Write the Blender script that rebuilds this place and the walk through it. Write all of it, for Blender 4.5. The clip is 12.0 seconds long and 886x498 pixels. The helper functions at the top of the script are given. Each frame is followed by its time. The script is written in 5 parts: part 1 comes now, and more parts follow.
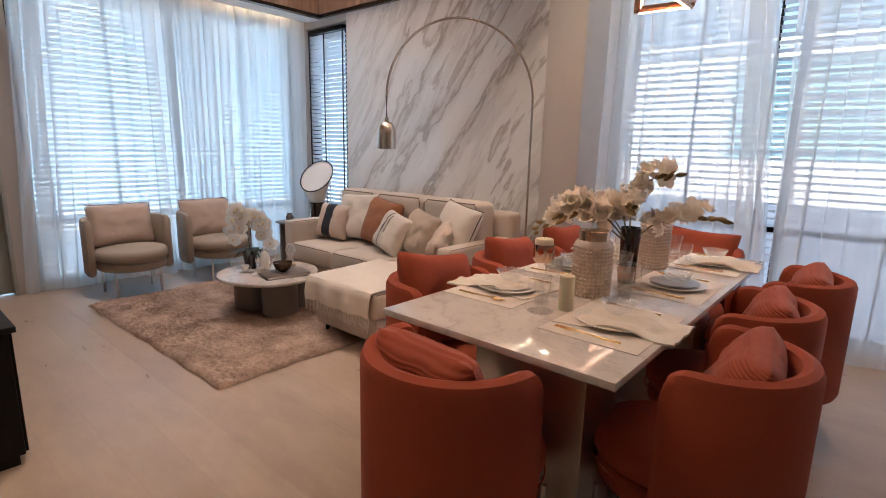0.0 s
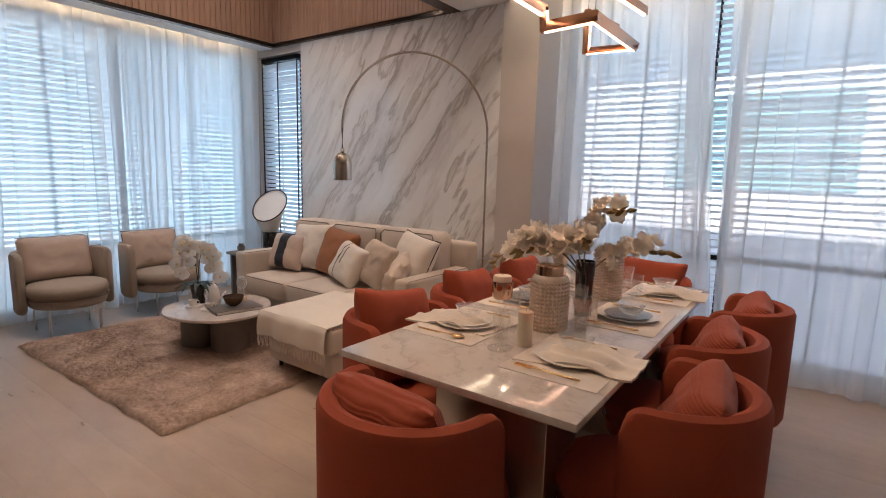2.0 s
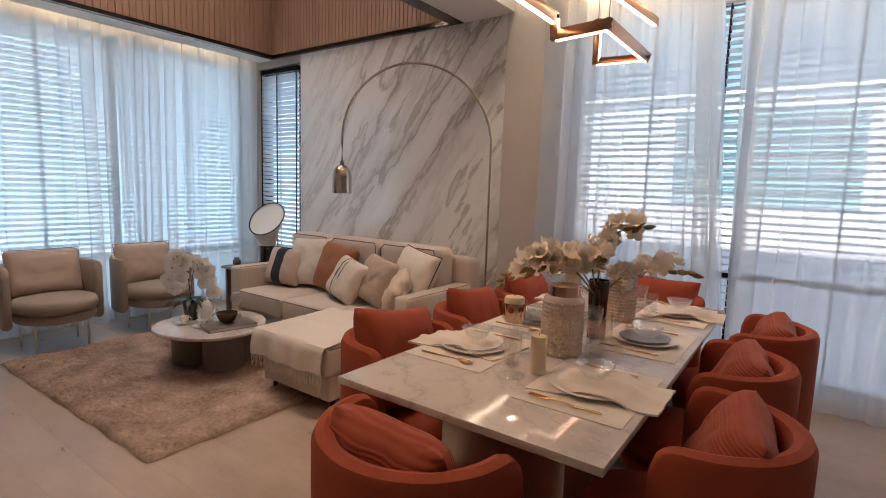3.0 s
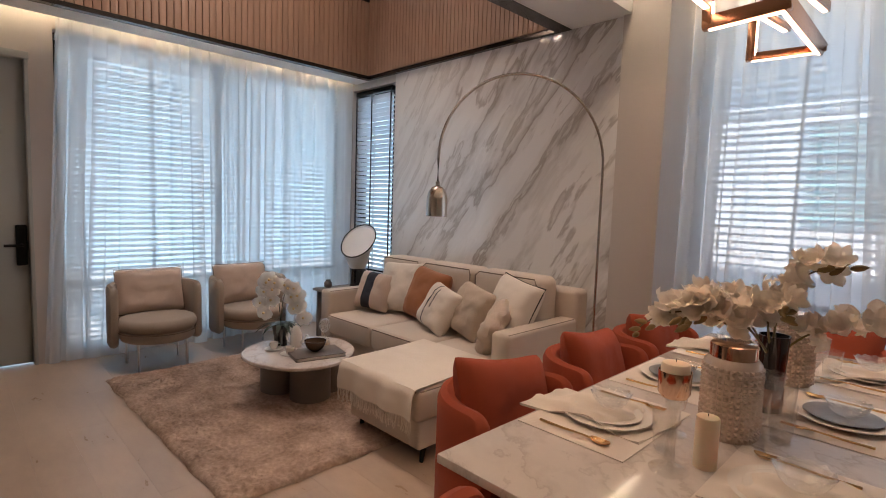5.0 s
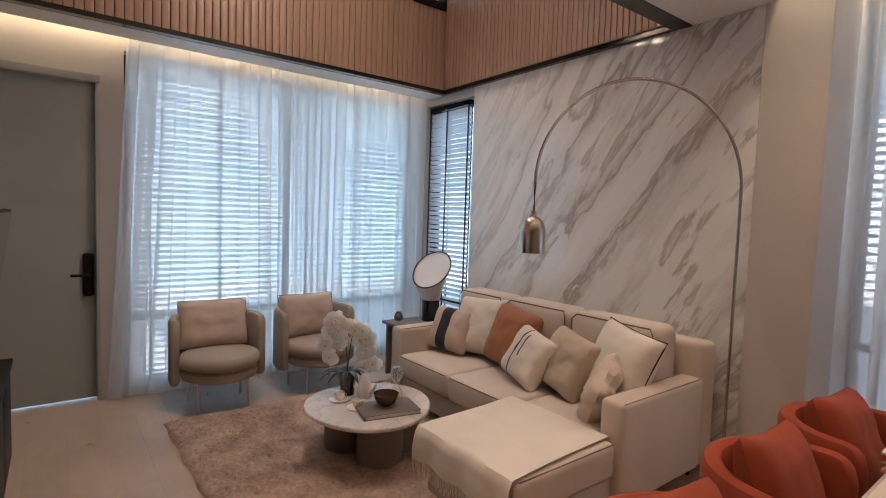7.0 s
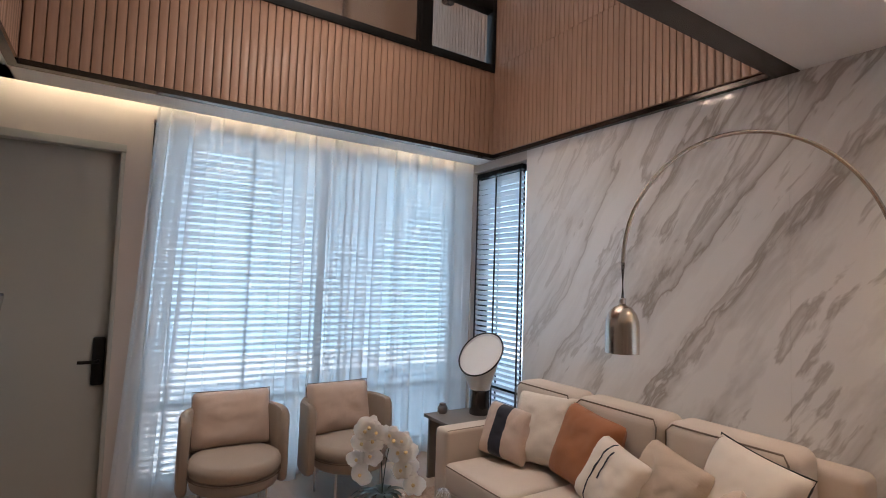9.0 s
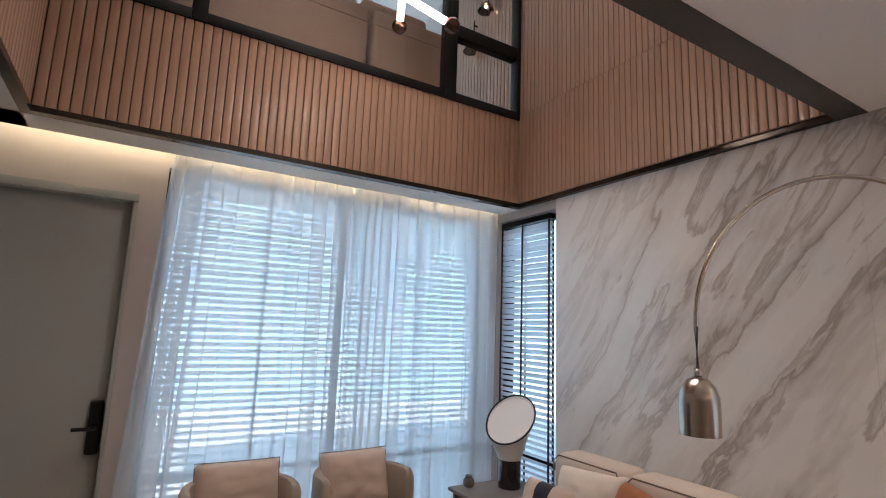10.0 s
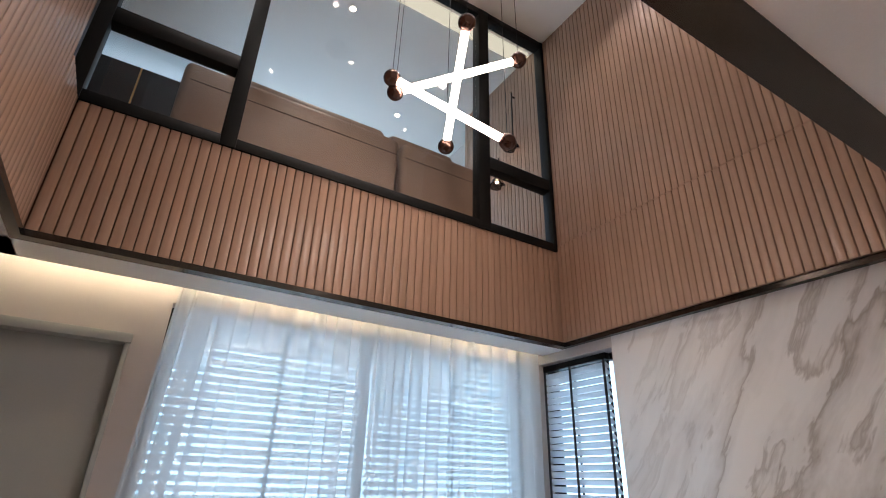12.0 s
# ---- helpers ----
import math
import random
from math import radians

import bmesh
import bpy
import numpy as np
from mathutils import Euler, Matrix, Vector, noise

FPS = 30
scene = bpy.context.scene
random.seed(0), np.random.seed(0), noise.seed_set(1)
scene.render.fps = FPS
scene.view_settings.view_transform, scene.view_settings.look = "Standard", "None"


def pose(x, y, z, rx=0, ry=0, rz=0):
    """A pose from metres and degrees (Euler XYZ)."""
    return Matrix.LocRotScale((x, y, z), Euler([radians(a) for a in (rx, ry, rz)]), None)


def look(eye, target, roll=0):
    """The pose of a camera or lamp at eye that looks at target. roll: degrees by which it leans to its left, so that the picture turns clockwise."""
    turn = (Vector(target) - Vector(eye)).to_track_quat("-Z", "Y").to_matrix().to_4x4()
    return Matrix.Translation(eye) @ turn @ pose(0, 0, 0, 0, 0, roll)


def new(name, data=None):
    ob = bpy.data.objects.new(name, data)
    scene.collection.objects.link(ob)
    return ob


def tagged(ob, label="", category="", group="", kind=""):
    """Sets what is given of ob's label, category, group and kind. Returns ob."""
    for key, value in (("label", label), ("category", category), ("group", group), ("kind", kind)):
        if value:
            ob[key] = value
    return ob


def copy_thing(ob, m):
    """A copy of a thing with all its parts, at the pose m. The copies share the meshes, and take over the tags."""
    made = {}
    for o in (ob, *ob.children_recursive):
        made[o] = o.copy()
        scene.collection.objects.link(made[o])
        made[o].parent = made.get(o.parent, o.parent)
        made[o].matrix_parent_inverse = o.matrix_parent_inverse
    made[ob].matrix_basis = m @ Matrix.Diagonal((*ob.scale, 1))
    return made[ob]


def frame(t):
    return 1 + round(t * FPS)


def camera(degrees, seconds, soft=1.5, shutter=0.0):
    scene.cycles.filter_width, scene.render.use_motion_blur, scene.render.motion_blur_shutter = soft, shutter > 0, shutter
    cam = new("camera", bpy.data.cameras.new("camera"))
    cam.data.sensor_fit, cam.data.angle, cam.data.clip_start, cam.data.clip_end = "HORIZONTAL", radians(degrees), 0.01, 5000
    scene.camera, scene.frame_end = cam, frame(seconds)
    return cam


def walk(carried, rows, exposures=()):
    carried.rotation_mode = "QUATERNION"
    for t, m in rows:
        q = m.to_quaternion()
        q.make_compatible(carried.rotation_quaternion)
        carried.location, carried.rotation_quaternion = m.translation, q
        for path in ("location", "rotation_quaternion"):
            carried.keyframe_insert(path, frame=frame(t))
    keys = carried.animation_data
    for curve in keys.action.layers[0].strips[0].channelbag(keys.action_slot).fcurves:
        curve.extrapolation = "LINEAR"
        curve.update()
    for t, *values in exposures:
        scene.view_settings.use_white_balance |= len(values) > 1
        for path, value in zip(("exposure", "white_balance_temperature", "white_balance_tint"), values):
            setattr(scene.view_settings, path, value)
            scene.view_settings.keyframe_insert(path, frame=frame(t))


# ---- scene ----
cam = camera(82.2, 12.0, 1.0)
PATH = [
    (0, (-0.16, 0.15, 1.309), (-1.438, 1.637, 0.914), 1.3),
    (0.5, (-0.166, 0.155, 1.323), (-1.389, 1.687, 0.931), 1.5),
    (1, (-0.167, 0.147, 1.339), (-1.361, 1.707, 0.961), 1.6),
    (1.5, (-0.168, 0.159, 1.338), (-1.341, 1.744, 1.003), 1.7),
    (2, (-0.179, 0.163, 1.348), (-1.336, 1.768, 1.054), 1.5),
    (2.5, (-0.219, 0.191, 1.343), (-1.37, 1.806, 1.082), 1.7),
    (4.5, (-0.476, 0.425, 1.353), (-1.774, 1.937, 1.178), 1.7),
    (5, (-0.561, 0.455, 1.357), (-1.98, 1.854, 1.184), 1.9),
    (5.5, (-0.702, 0.478, 1.379), (-2.188, 1.807, 1.211), 2.1),
    (6, (-0.806, 0.514, 1.394), (-2.326, 1.805, 1.235), 2.3),
    (6.5, (-0.932, 0.621, 1.423), (-2.481, 1.878, 1.279), 2.1),
    (7, (-1.045, 0.695, 1.451), (-2.633, 1.904, 1.327), 1.9),
    (9, (-1.523, 0.939, 1.546), (-3.204, 2.016, 1.67), 1.9),
    (9.5, (-1.639, 0.961, 1.572), (-3.324, 2.018, 1.778), 2.0),
    (10, (-1.792, 0.975, 1.599), (-3.48, 2.0, 1.912), 2.1),
    (10.5, (-1.923, 1.019, 1.574), (-3.604, 2.01, 2.014), 1.8),
    (11, (-2.067, 1.057, 1.611), (-3.715, 2.029, 2.194), 1.7),
    (11.5, (-2.191, 1.063, 1.616), (-3.792, 2.003, 2.359), 1.6),
    (12, (-2.343, 0.987, 1.682), (-3.898, 1.916, 2.528), 1.7),
]
walk(cam, [(t, look(eye, target, roll)) for t, eye, target, roll in PATH], [(0.0, 2.42, 6350, 17), (2.5, 2.16, 6550, 17), (5.0, 2.04, 6650, 17), (8.0, 2.12, 6450, 16), (10.0, 2.13, 6250, 15), (12.0, 2.30, 6200, 14)])

# ---- world, large lights ----
world = bpy.data.worlds.new("world")
scene.world = world
world.use_nodes = True
_sky = world.node_tree.nodes.new("ShaderNodeTexSky")
_sky.sky_type, _sky.sun_disc = "NISHITA", False
_sky.sun_elevation, _sky.sun_rotation = radians(50), radians(160)
world.node_tree.links.new(_sky.outputs[0], world.node_tree.nodes["Background"].inputs[0])
world.node_tree.nodes["Background"].inputs[1].default_value = 0.12
DAY = 0.78            # glow of the bright overcast distance outside the windows
WARM = (1.0, 0.69, 0.47)
MILD = (1.0, 0.88, 0.77)
SPOT_W = 9.5
# daylight added to brighten the upper room, from an unseen west opening
_ad = bpy.data.lights.new("added_daylight", "AREA")
_ad.shape, _ad.size, _ad.size_y, _ad.energy, _ad.color = "RECTANGLE", 4.1, 1.7, 9.0, (0.72, 0.87, 1.0)
_ao = new("added_daylight", _ad)
_ao.matrix_world = look((-9.06, 1.5, 4.575), (-5.0, 1.5, 4.575))
_sd = bpy.data.lights.new("sun", "SUN")
_sd.energy, _sd.angle, _sd.color = 2.3, radians(1.0), (1.0, 0.96, 0.90)
_so = new("sun", _sd)
_so.matrix_world = look((0, 0, 30), (-3, 8, 20))


def spot(x, y, z, watts, degrees=95, color=WARM, target=None):
    """A recessed downlight's lamp."""
    d = bpy.data.lights.new("downlight_lamp", "SPOT")
    d.energy, d.color, d.spot_size, d.spot_blend, d.shadow_soft_size = watts, color, radians(degrees), 0.7, 0.04
    ob = new("downlight_lamp", d)
    ob.matrix_world = look((x, y, z), target or (x, y + 0.001, 0))
    return ob


# ---- mesh helpers ----
def part(name, bm, mat, parent=None, label="", smooth=True):
    me = bpy.data.meshes.new(name)
    bm.normal_update()
    bm.to_mesh(me)
    bm.free()
    if mat:
        me.materials.append(mat)
    if smooth:
        me.shade_smooth()
        me.set_sharp_from_angle(angle=radians(40))
    ob = new(name, me)
    if parent:
        ob.parent = parent
    if label:
        ob["label"] = label
    return ob


def share(name, ob, loc, parent, rot=(0, 0, 0), scale=(1, 1, 1)):
    """Another object on the same mesh."""
    o = new(name, ob.data)
    o.parent = parent
    o.location, o.rotation_euler, o.scale = loc, rot, scale
    return o


def thing(name, label, category, loc=(0, 0, 0), rz=0.0, group=""):
    ob = new(name)
    ob.empty_display_size = 0.1
    ob.matrix_basis = pose(*loc, 0, 0, rz)
    return tagged(ob, label, category, group)


def box(x0, x1, y0, y1, z0, z1, bevel=0.0, seg=2, bm=None):
    bm2 = bmesh.new()
    m = Matrix.LocRotScale(((x0 + x1) / 2, (y0 + y1) / 2, (z0 + z1) / 2), None, (x1 - x0, y1 - y0, z1 - z0))
    bmesh.ops.create_cube(bm2, size=1, matrix=m)
    if bevel:
        bmesh.ops.bevel(bm2, geom=bm2.edges[:], offset=bevel, segments=seg, profile=0.5, affect="EDGES")
    return merge(bm, bm2)


def merge(bm, bm2):
    if bm is None:
        return bm2
    me = bpy.data.meshes.new("tmp")
    bm2.to_mesh(me)
    bm2.free()
    bm.from_mesh(me)
    bpy.data.meshes.remove(me)
    return bm


def lathe(profile, seg=32, at=(0, 0, 0), bm=None):
    """profile: (radius, z) from bottom to top."""
    bm = bm or bmesh.new()
    rings = []
    for r, z in profile:
        if r < 1e-5:
            rings.append([bm.verts.new((at[0], at[1], at[2] + z))])
        else:
            rings.append([bm.verts.new((at[0] + r * math.cos(a), at[1] + r * math.sin(a), at[2] + z)) for a in (2 * math.pi * i / seg for i in range(seg))])
    for a, b in zip(rings, rings[1:]):
        for i in range(seg):
            j = (i + 1) % seg
            if len(a) == 1 and len(b) == 1:
                continue
            if len(a) == 1:
                bm.faces.new((a[0], b[j], b[i]))
            elif len(b) == 1:
                bm.faces.new((a[i], a[j], b[0]))
            else:
                bm.faces.new((a[i], a[j], b[j], b[i]))
    return bm


def tube(points, r, seg=10, bm=None, radii=None):
    bm = bm or bmesh.new()
    pts = [Vector(p) for p in points]
    rings = []
    up = Vector((0, 0, 1))
    for i, p in enumerate(pts):
        d = (pts[min(i + 1, len(pts) - 1)] - pts[max(i - 1, 0)]).normalized()
        u = d.cross(up)
        if u.length < 1e-3:
            u = d.cross(Vector((0, 1, 0)))
        u.normalize()
        v = u.cross(d)
        rr = radii[i] if radii else r
        rings.append([bm.verts.new(p + rr * (math.cos(a) * u + math.sin(a) * v)) for a in (2 * math.pi * k / seg for k in range(seg))])
    for a, b in zip(rings, rings[1:]):
        for k in range(seg):
            bm.faces.new((a[k], a[(k + 1) % seg], b[(k + 1) % seg], b[k]))
    bm.faces.new(rings[0])
    bm.faces.new(rings[-1][::-1])
    bmesh.ops.recalc_face_normals(bm, faces=bm.faces[:])
    return bm


def cyl(r, z0, z1, seg=24, at=(0, 0), bevel=0.003):
    return lathe([(0, z0), (r - bevel, z0), (r, z0 + bevel), (r, z1 - bevel), (r - bevel, z1), (0, z1)], seg, (at[0], at[1], 0))


def pillow(w, h, d, seed=0, n=22, pinch=0.06, wrinkle=0.006):
    """A stuffed square cushion in the xz plane, centred, thickness along y."""
    bm = bmesh.new()
    grid = {}
    for s in (1, -1):
        for i in range(n + 1):
            for j in range(n + 1):
                u, v = 2 * i / n - 1, 2 * j / n - 1
                edge = i in (0, n) or j in (0, n)
                if edge and s == -1:
                    grid[s, i, j] = grid[1, i, j]
                    continue
                cr = 1 - 0.045 * (u * v) ** 6
                x = u * w / 2 * (1 - pinch * (1 - v * v)) * cr
                z = v * h / 2 * (1 - pinch * (1 - u * u)) * cr
                t = ((1 - u ** 4) * (1 - v ** 4)) ** 0.55
                q = noise.noise(Vector((u * 2.1 + seed * 7.3, v * 2.1, s * 3.0))) * wrinkle * 2.2 * t
                k = noise.noise(Vector((u * 6 + seed * 3.1, v * 6, s * 5.0))) * wrinkle * t
                y = s * (d / 2 * t + 0.004) + q + k
                grid[s, i, j] = bm.verts.new((x, 0 if edge else y, z + q))
    for s in (1, -1):
        for i in range(n):
            for j in range(n):
                f = [grid[s, i, j], grid[s, i + 1, j], grid[s, i + 1, j + 1], grid[s, i, j + 1]]
                bm.faces.new(f if s == -1 else f[::-1])
    return bm


def piping(w, h, r=0.004, pinch=0.06, n=12):
    """The corded seam round a pillow."""
    pts = []
    for i in range(4 * n):
        k, u = i // n, 2 * (i % n) / n - 1
        u, v = [(u, -1), (1, u), (-u, 1), (-1, -u)][k]
        pts.append((u * w / 2 * (1 - pinch * (1 - v * v)), 0, v * h / 2 * (1 - pinch * (1 - u * u))))
    return tube(pts + pts[:1], r, 6)


def sheet(nx, ny, fn):
    """A grid of (nx+1) x (ny+1) points fn(u, v), u and v from 0 to 1."""
    verts = [fn(i / nx, j / ny) for j in range(ny + 1) for i in range(nx + 1)]
    faces = [(j * (nx + 1) + i, j * (nx + 1) + i + 1, (j + 1) * (nx + 1) + i + 1, (j + 1) * (nx + 1) + i) for j in range(ny) for i in range(nx)]
    me = bpy.data.meshes.new("sheet")
    me.from_pydata(verts, [], faces)
    bm = bmesh.new()
    bm.from_mesh(me)
    bpy.data.meshes.remove(me)
    return bm


# ---- materials ----
def mat_base(name, color=(0.8, 0.8, 0.8), rough=0.5, metal=0.0, **kw):
    m = bpy.data.materials.new(name)
    m.use_nodes = True
    b = m.node_tree.nodes["Principled BSDF"]
    b.inputs["Base Color"].default_value = (*color, 1)
    b.inputs["Roughness"].default_value = rough
    b.inputs["Metallic"].default_value = metal
    for k, v in kw.items():
        b.inputs[k.replace("_", " ")].default_value = v
    return m


def node(m, kind, **inp):
    n = m.node_tree.nodes.new(kind)
    for k, v in inp.items():
        if k in n.inputs:
            n.inputs[k].default_value = v
        else:
            n.inputs[k.replace("_", " ")].default_value = v
    return n


def link(m, a, b):
    m.node_tree.links.new(a, b)


def coords(m, scale=(1, 1, 1), rot=(0, 0, 0), world_space=False):
    mp = node(m, "ShaderNodeMapping", Scale=scale, Rotation=rot)
    if world_space:
        link(m, node(m, "ShaderNodeNewGeometry").outputs["Position"], mp.inputs[0])
    else:
        link(m, node(m, "ShaderNodeTexCoord").outputs["Object"], mp.inputs[0])
    return mp.outputs[0]


def ramp(m, fac, stops):
    r = node(m, "ShaderNodeValToRGB")
    e = r.color_ramp.elements
    while len(e) < len(stops):
        e.new(0.5)
    for k, (p, c) in zip(e, stops):
        k.position = p
        k.color = (*c, 1) if len(c) == 3 else c
    link(m, fac, r.inputs[0])
    return r.outputs[0]


def bump(m, height, strength, dist=0.002):
    b = node(m, "ShaderNodeBump", Strength=strength, Distance=dist)
    link(m, height, b.inputs["Height"])
    link(m, b.outputs[0], m.node_tree.nodes["Principled BSDF"].inputs["Normal"])


def noisy(name, c1, c2, rough=0.6, scale=3.0, fine=300.0, relief=0.25, dist=0.001, metal=0.0, world_space=False, stretch=(1, 1, 1), **kw):
    """Base colour varied at two scales, with fine relief."""
    m = mat_base(name, c1, rough, metal, **kw)
    co = coords(m, stretch, world_space=world_space)
    big = node(m, "ShaderNodeTexNoise", Scale=scale, Detail=4.0)
    small = node(m, "ShaderNodeTexNoise", Scale=fine, Detail=2.0)
    link(m, co, big.inputs["Vector"])
    link(m, co, small.inputs["Vector"])
    mix = node(m, "ShaderNodeMath", Value_001=0.3)
    mix.operation = "MULTIPLY_ADD"
    link(m, small.outputs[0], mix.inputs[0])
    mix.inputs[1].default_value = 0.4
    ad = node(m, "ShaderNodeMath")
    ad.operation = "MULTIPLY_ADD"
    ad.inputs[1].default_value = 0.6
    link(m, big.outputs[0], ad.inputs[0])
    link(m, ad.outputs[0], mix.inputs[2])
    ad.inputs[2].default_value = 0.0
    link(m, ramp(m, mix.outputs[0], [(0.3, c1), (0.7, c2)]), m.node_tree.nodes["Principled BSDF"].inputs["Base Color"])
    if relief:
        bump(m, small.outputs[0], relief, dist)
    return m


def glow(name, color, strength):
    m = bpy.data.materials.new(name)
    m.use_nodes = True
    nt = m.node_tree
    nt.nodes.remove(nt.nodes["Principled BSDF"])
    e = node(m, "ShaderNodeEmission", Color=(*color, 1), Strength=strength)
    link(m, e.outputs[0], nt.nodes["Material Output"].inputs[0])
    return m


def sheer(name, clear=0.5):
    m = bpy.data.materials.new(name)
    m.use_nodes = True
    nt = m.node_tree
    nt.nodes.remove(nt.nodes["Principled BSDF"])
    t = node(m, "ShaderNodeBsdfTransparent")
    d = node(m, "ShaderNodeBsdfDiffuse", Color=(0.88, 0.90, 0.91, 1))
    l = node(m, "ShaderNodeBsdfTranslucent", Color=(0.92, 0.93, 0.94, 1))
    a = node(m, "ShaderNodeMixShader", Fac=0.62)
    link(m, d.outputs[0], a.inputs[1])
    link(m, l.outputs[0], a.inputs[2])
    n = node(m, "ShaderNodeTexNoise", Scale=5.0, Detail=3.0)
    link(m, coords(m, (1, 1, 0.15), world_space=True), n.inputs["Vector"])
    v = ramp(m, n.outputs[0], [(0.3, (1 - clear - 0.08,) * 3), (0.7, (1 - clear + 0.08,) * 3)])
    b = node(m, "ShaderNodeMixShader")
    link(m, v, b.inputs[0])
    link(m, t.outputs[0], b.inputs[1])
    link(m, a.outputs[0], b.inputs[2])
    link(m, b.outputs[0], nt.nodes["Material Output"].inputs[0])
    return m


def clear_glass(name, tint=(0.97, 0.98, 0.98), ior=1.45, facets=0.0, haze=0.0):
    """Thin glass: mostly clear, with a mirror part that grows at a glance."""
    m = bpy.data.materials.new(name)
    m.use_nodes = True
    nt = m.node_tree
    nt.nodes.remove(nt.nodes["Principled BSDF"])
    t = node(m, "ShaderNodeBsdfTransparent", Color=(*tint, 1))
    g = node(m, "ShaderNodeBsdfGlossy", Color=(1, 1, 1, 1), Roughness=0.02)
    f = node(m, "ShaderNodeLayerWeight", Blend=0.5)
    pw = node(m, "ShaderNodeMath")
    pw.operation = "POWER"
    pw.inputs[1].default_value = 2.6 if facets else 4.5
    link(m, f.outputs["Facing"], pw.inputs[0])
    mr = node(m, "ShaderNodeMapRange", To_Min=((ior - 1) / (ior + 1)) ** 2, To_Max=0.9)
    link(m, pw.outputs[0], mr.inputs[0])
    if facets:
        v = node(m, "ShaderNodeTexVoronoi", Scale=facets)
        link(m, coords(m), v.inputs["Vector"])
        bp = node(m, "ShaderNodeBump", Strength=0.8, Distance=0.004)
        link(m, v.outputs["Distance"], bp.inputs["Height"])
        link(m, bp.outputs[0], g.inputs["Normal"])
        link(m, bp.outputs[0], f.inputs["Normal"])
    a = node(m, "ShaderNodeMixShader")
    link(m, mr.outputs[0], a.inputs[0])
    link(m, t.outputs[0], a.inputs[1])
    link(m, g.outputs[0], a.inputs[2])
    out = a
    if haze:
        d = node(m, "ShaderNodeBsdfTranslucent", Color=(0.9, 0.9, 0.9, 1))
        e = node(m, "ShaderNodeBsdfDiffuse", Color=(0.9, 0.9, 0.9, 1))
        ds = node(m, "ShaderNodeMixShader", Fac=0.5)
        link(m, d.outputs[0], ds.inputs[1])
        link(m, e.outputs[0], ds.inputs[2])
        out = node(m, "ShaderNodeMixShader", Fac=haze)
        link(m, a.outputs[0], out.inputs[1])
        link(m, ds.outputs[0], out.inputs[2])
    link(m, out.outputs[0], nt.nodes["Material Output"].inputs[0])
    return m


def veined(name, base, tint, vein, axis_rot, scale, rough, plane_scale=(1, 1, 1), coat=0.0, thin=0.06, warp_by=0.35):
    """Polished stone with long slanting veins."""
    m = mat_base(name, base, rough)
    b = m.node_tree.nodes["Principled BSDF"]
    if coat:
        b.inputs["Coat Weight"].default_value = coat
        b.inputs["Coat Roughness"].default_value = 0.03
    rotd = coords(m, (1, 1, 1), axis_rot, world_space=True)
    mp2 = node(m, "ShaderNodeMapping", Scale=plane_scale)
    link(m, rotd, mp2.inputs[0])
    warp = node(m, "ShaderNodeTexNoise", Scale=scale * 0.6, Detail=4.0)
    link(m, rotd, warp.inputs["Vector"])
    off = node(m, "ShaderNodeVectorMath")
    off.operation = "MULTIPLY_ADD"
    link(m, warp.outputs["Color"], off.inputs[0])
    off.inputs[1].default_value = (warp_by,) * 3
    link(m, mp2.outputs[0], off.inputs[2])
    n1 = node(m, "ShaderNodeTexNoise", Scale=scale, Detail=6.0, Roughness=0.6)
    link(m, off.outputs[0], n1.inputs["Vector"])
    n2 = node(m, "ShaderNodeTexNoise", Scale=scale * 2.3, Detail=5.0, Roughness=0.6)
    link(m, off.outputs[0], n2.inputs["Vector"])
    v1 = ramp(m, n1.outputs[0], [(0.49 - thin * 1.8, (0, 0, 0)), (0.49 - thin * 0.5, (0.45,) * 3), (0.49, (1, 1, 1)), (0.49 + thin * 0.3, (0.25,) * 3), (0.49 + thin * 1.7, (0, 0, 0))])
    v2 = ramp(m, n2.outputs[0], [(0.56, (0, 0, 0)), (0.60, (0.75,) * 3), (0.66, (0.12,) * 3), (0.8, (0.0,) * 3)])
    n3 = node(m, "ShaderNodeTexNoise", Scale=scale * 0.45, Detail=2.0)
    link(m, mp2.outputs[0], n3.inputs["Vector"])
    gate = ramp(m, n3.outputs[0], [(0.34, (0.35,) * 3), (0.54, (1, 1, 1))])
    mul = node(m, "ShaderNodeMix")
    mul.data_type, mul.blend_type = "RGBA", "MULTIPLY"
    mul.inputs[0].default_value = 1.0
    mx = node(m, "ShaderNodeMix")
    mx.data_type, mx.blend_type = "RGBA", "LIGHTEN"
    mx.inputs[0].default_value = 1.0
    link(m, v1, mx.inputs[6])
    link(m, v2, mx.inputs[7])
    link(m, mx.outputs[2], mul.inputs[6])
    link(m, gate, mul.inputs[7])
    cloud = ramp(m, n3.outputs[0], [(0.3, base), (0.75, tint)])
    fin = node(m, "ShaderNodeMix")
    fin.data_type = "RGBA"
    link(m, mul.outputs[2], fin.inputs[0])
    link(m, cloud, fin.inputs[6])
    fin.inputs[7].default_value = (*vein, 1)
    link(m, fin.outputs[2], b.inputs["Base Color"])
    return m


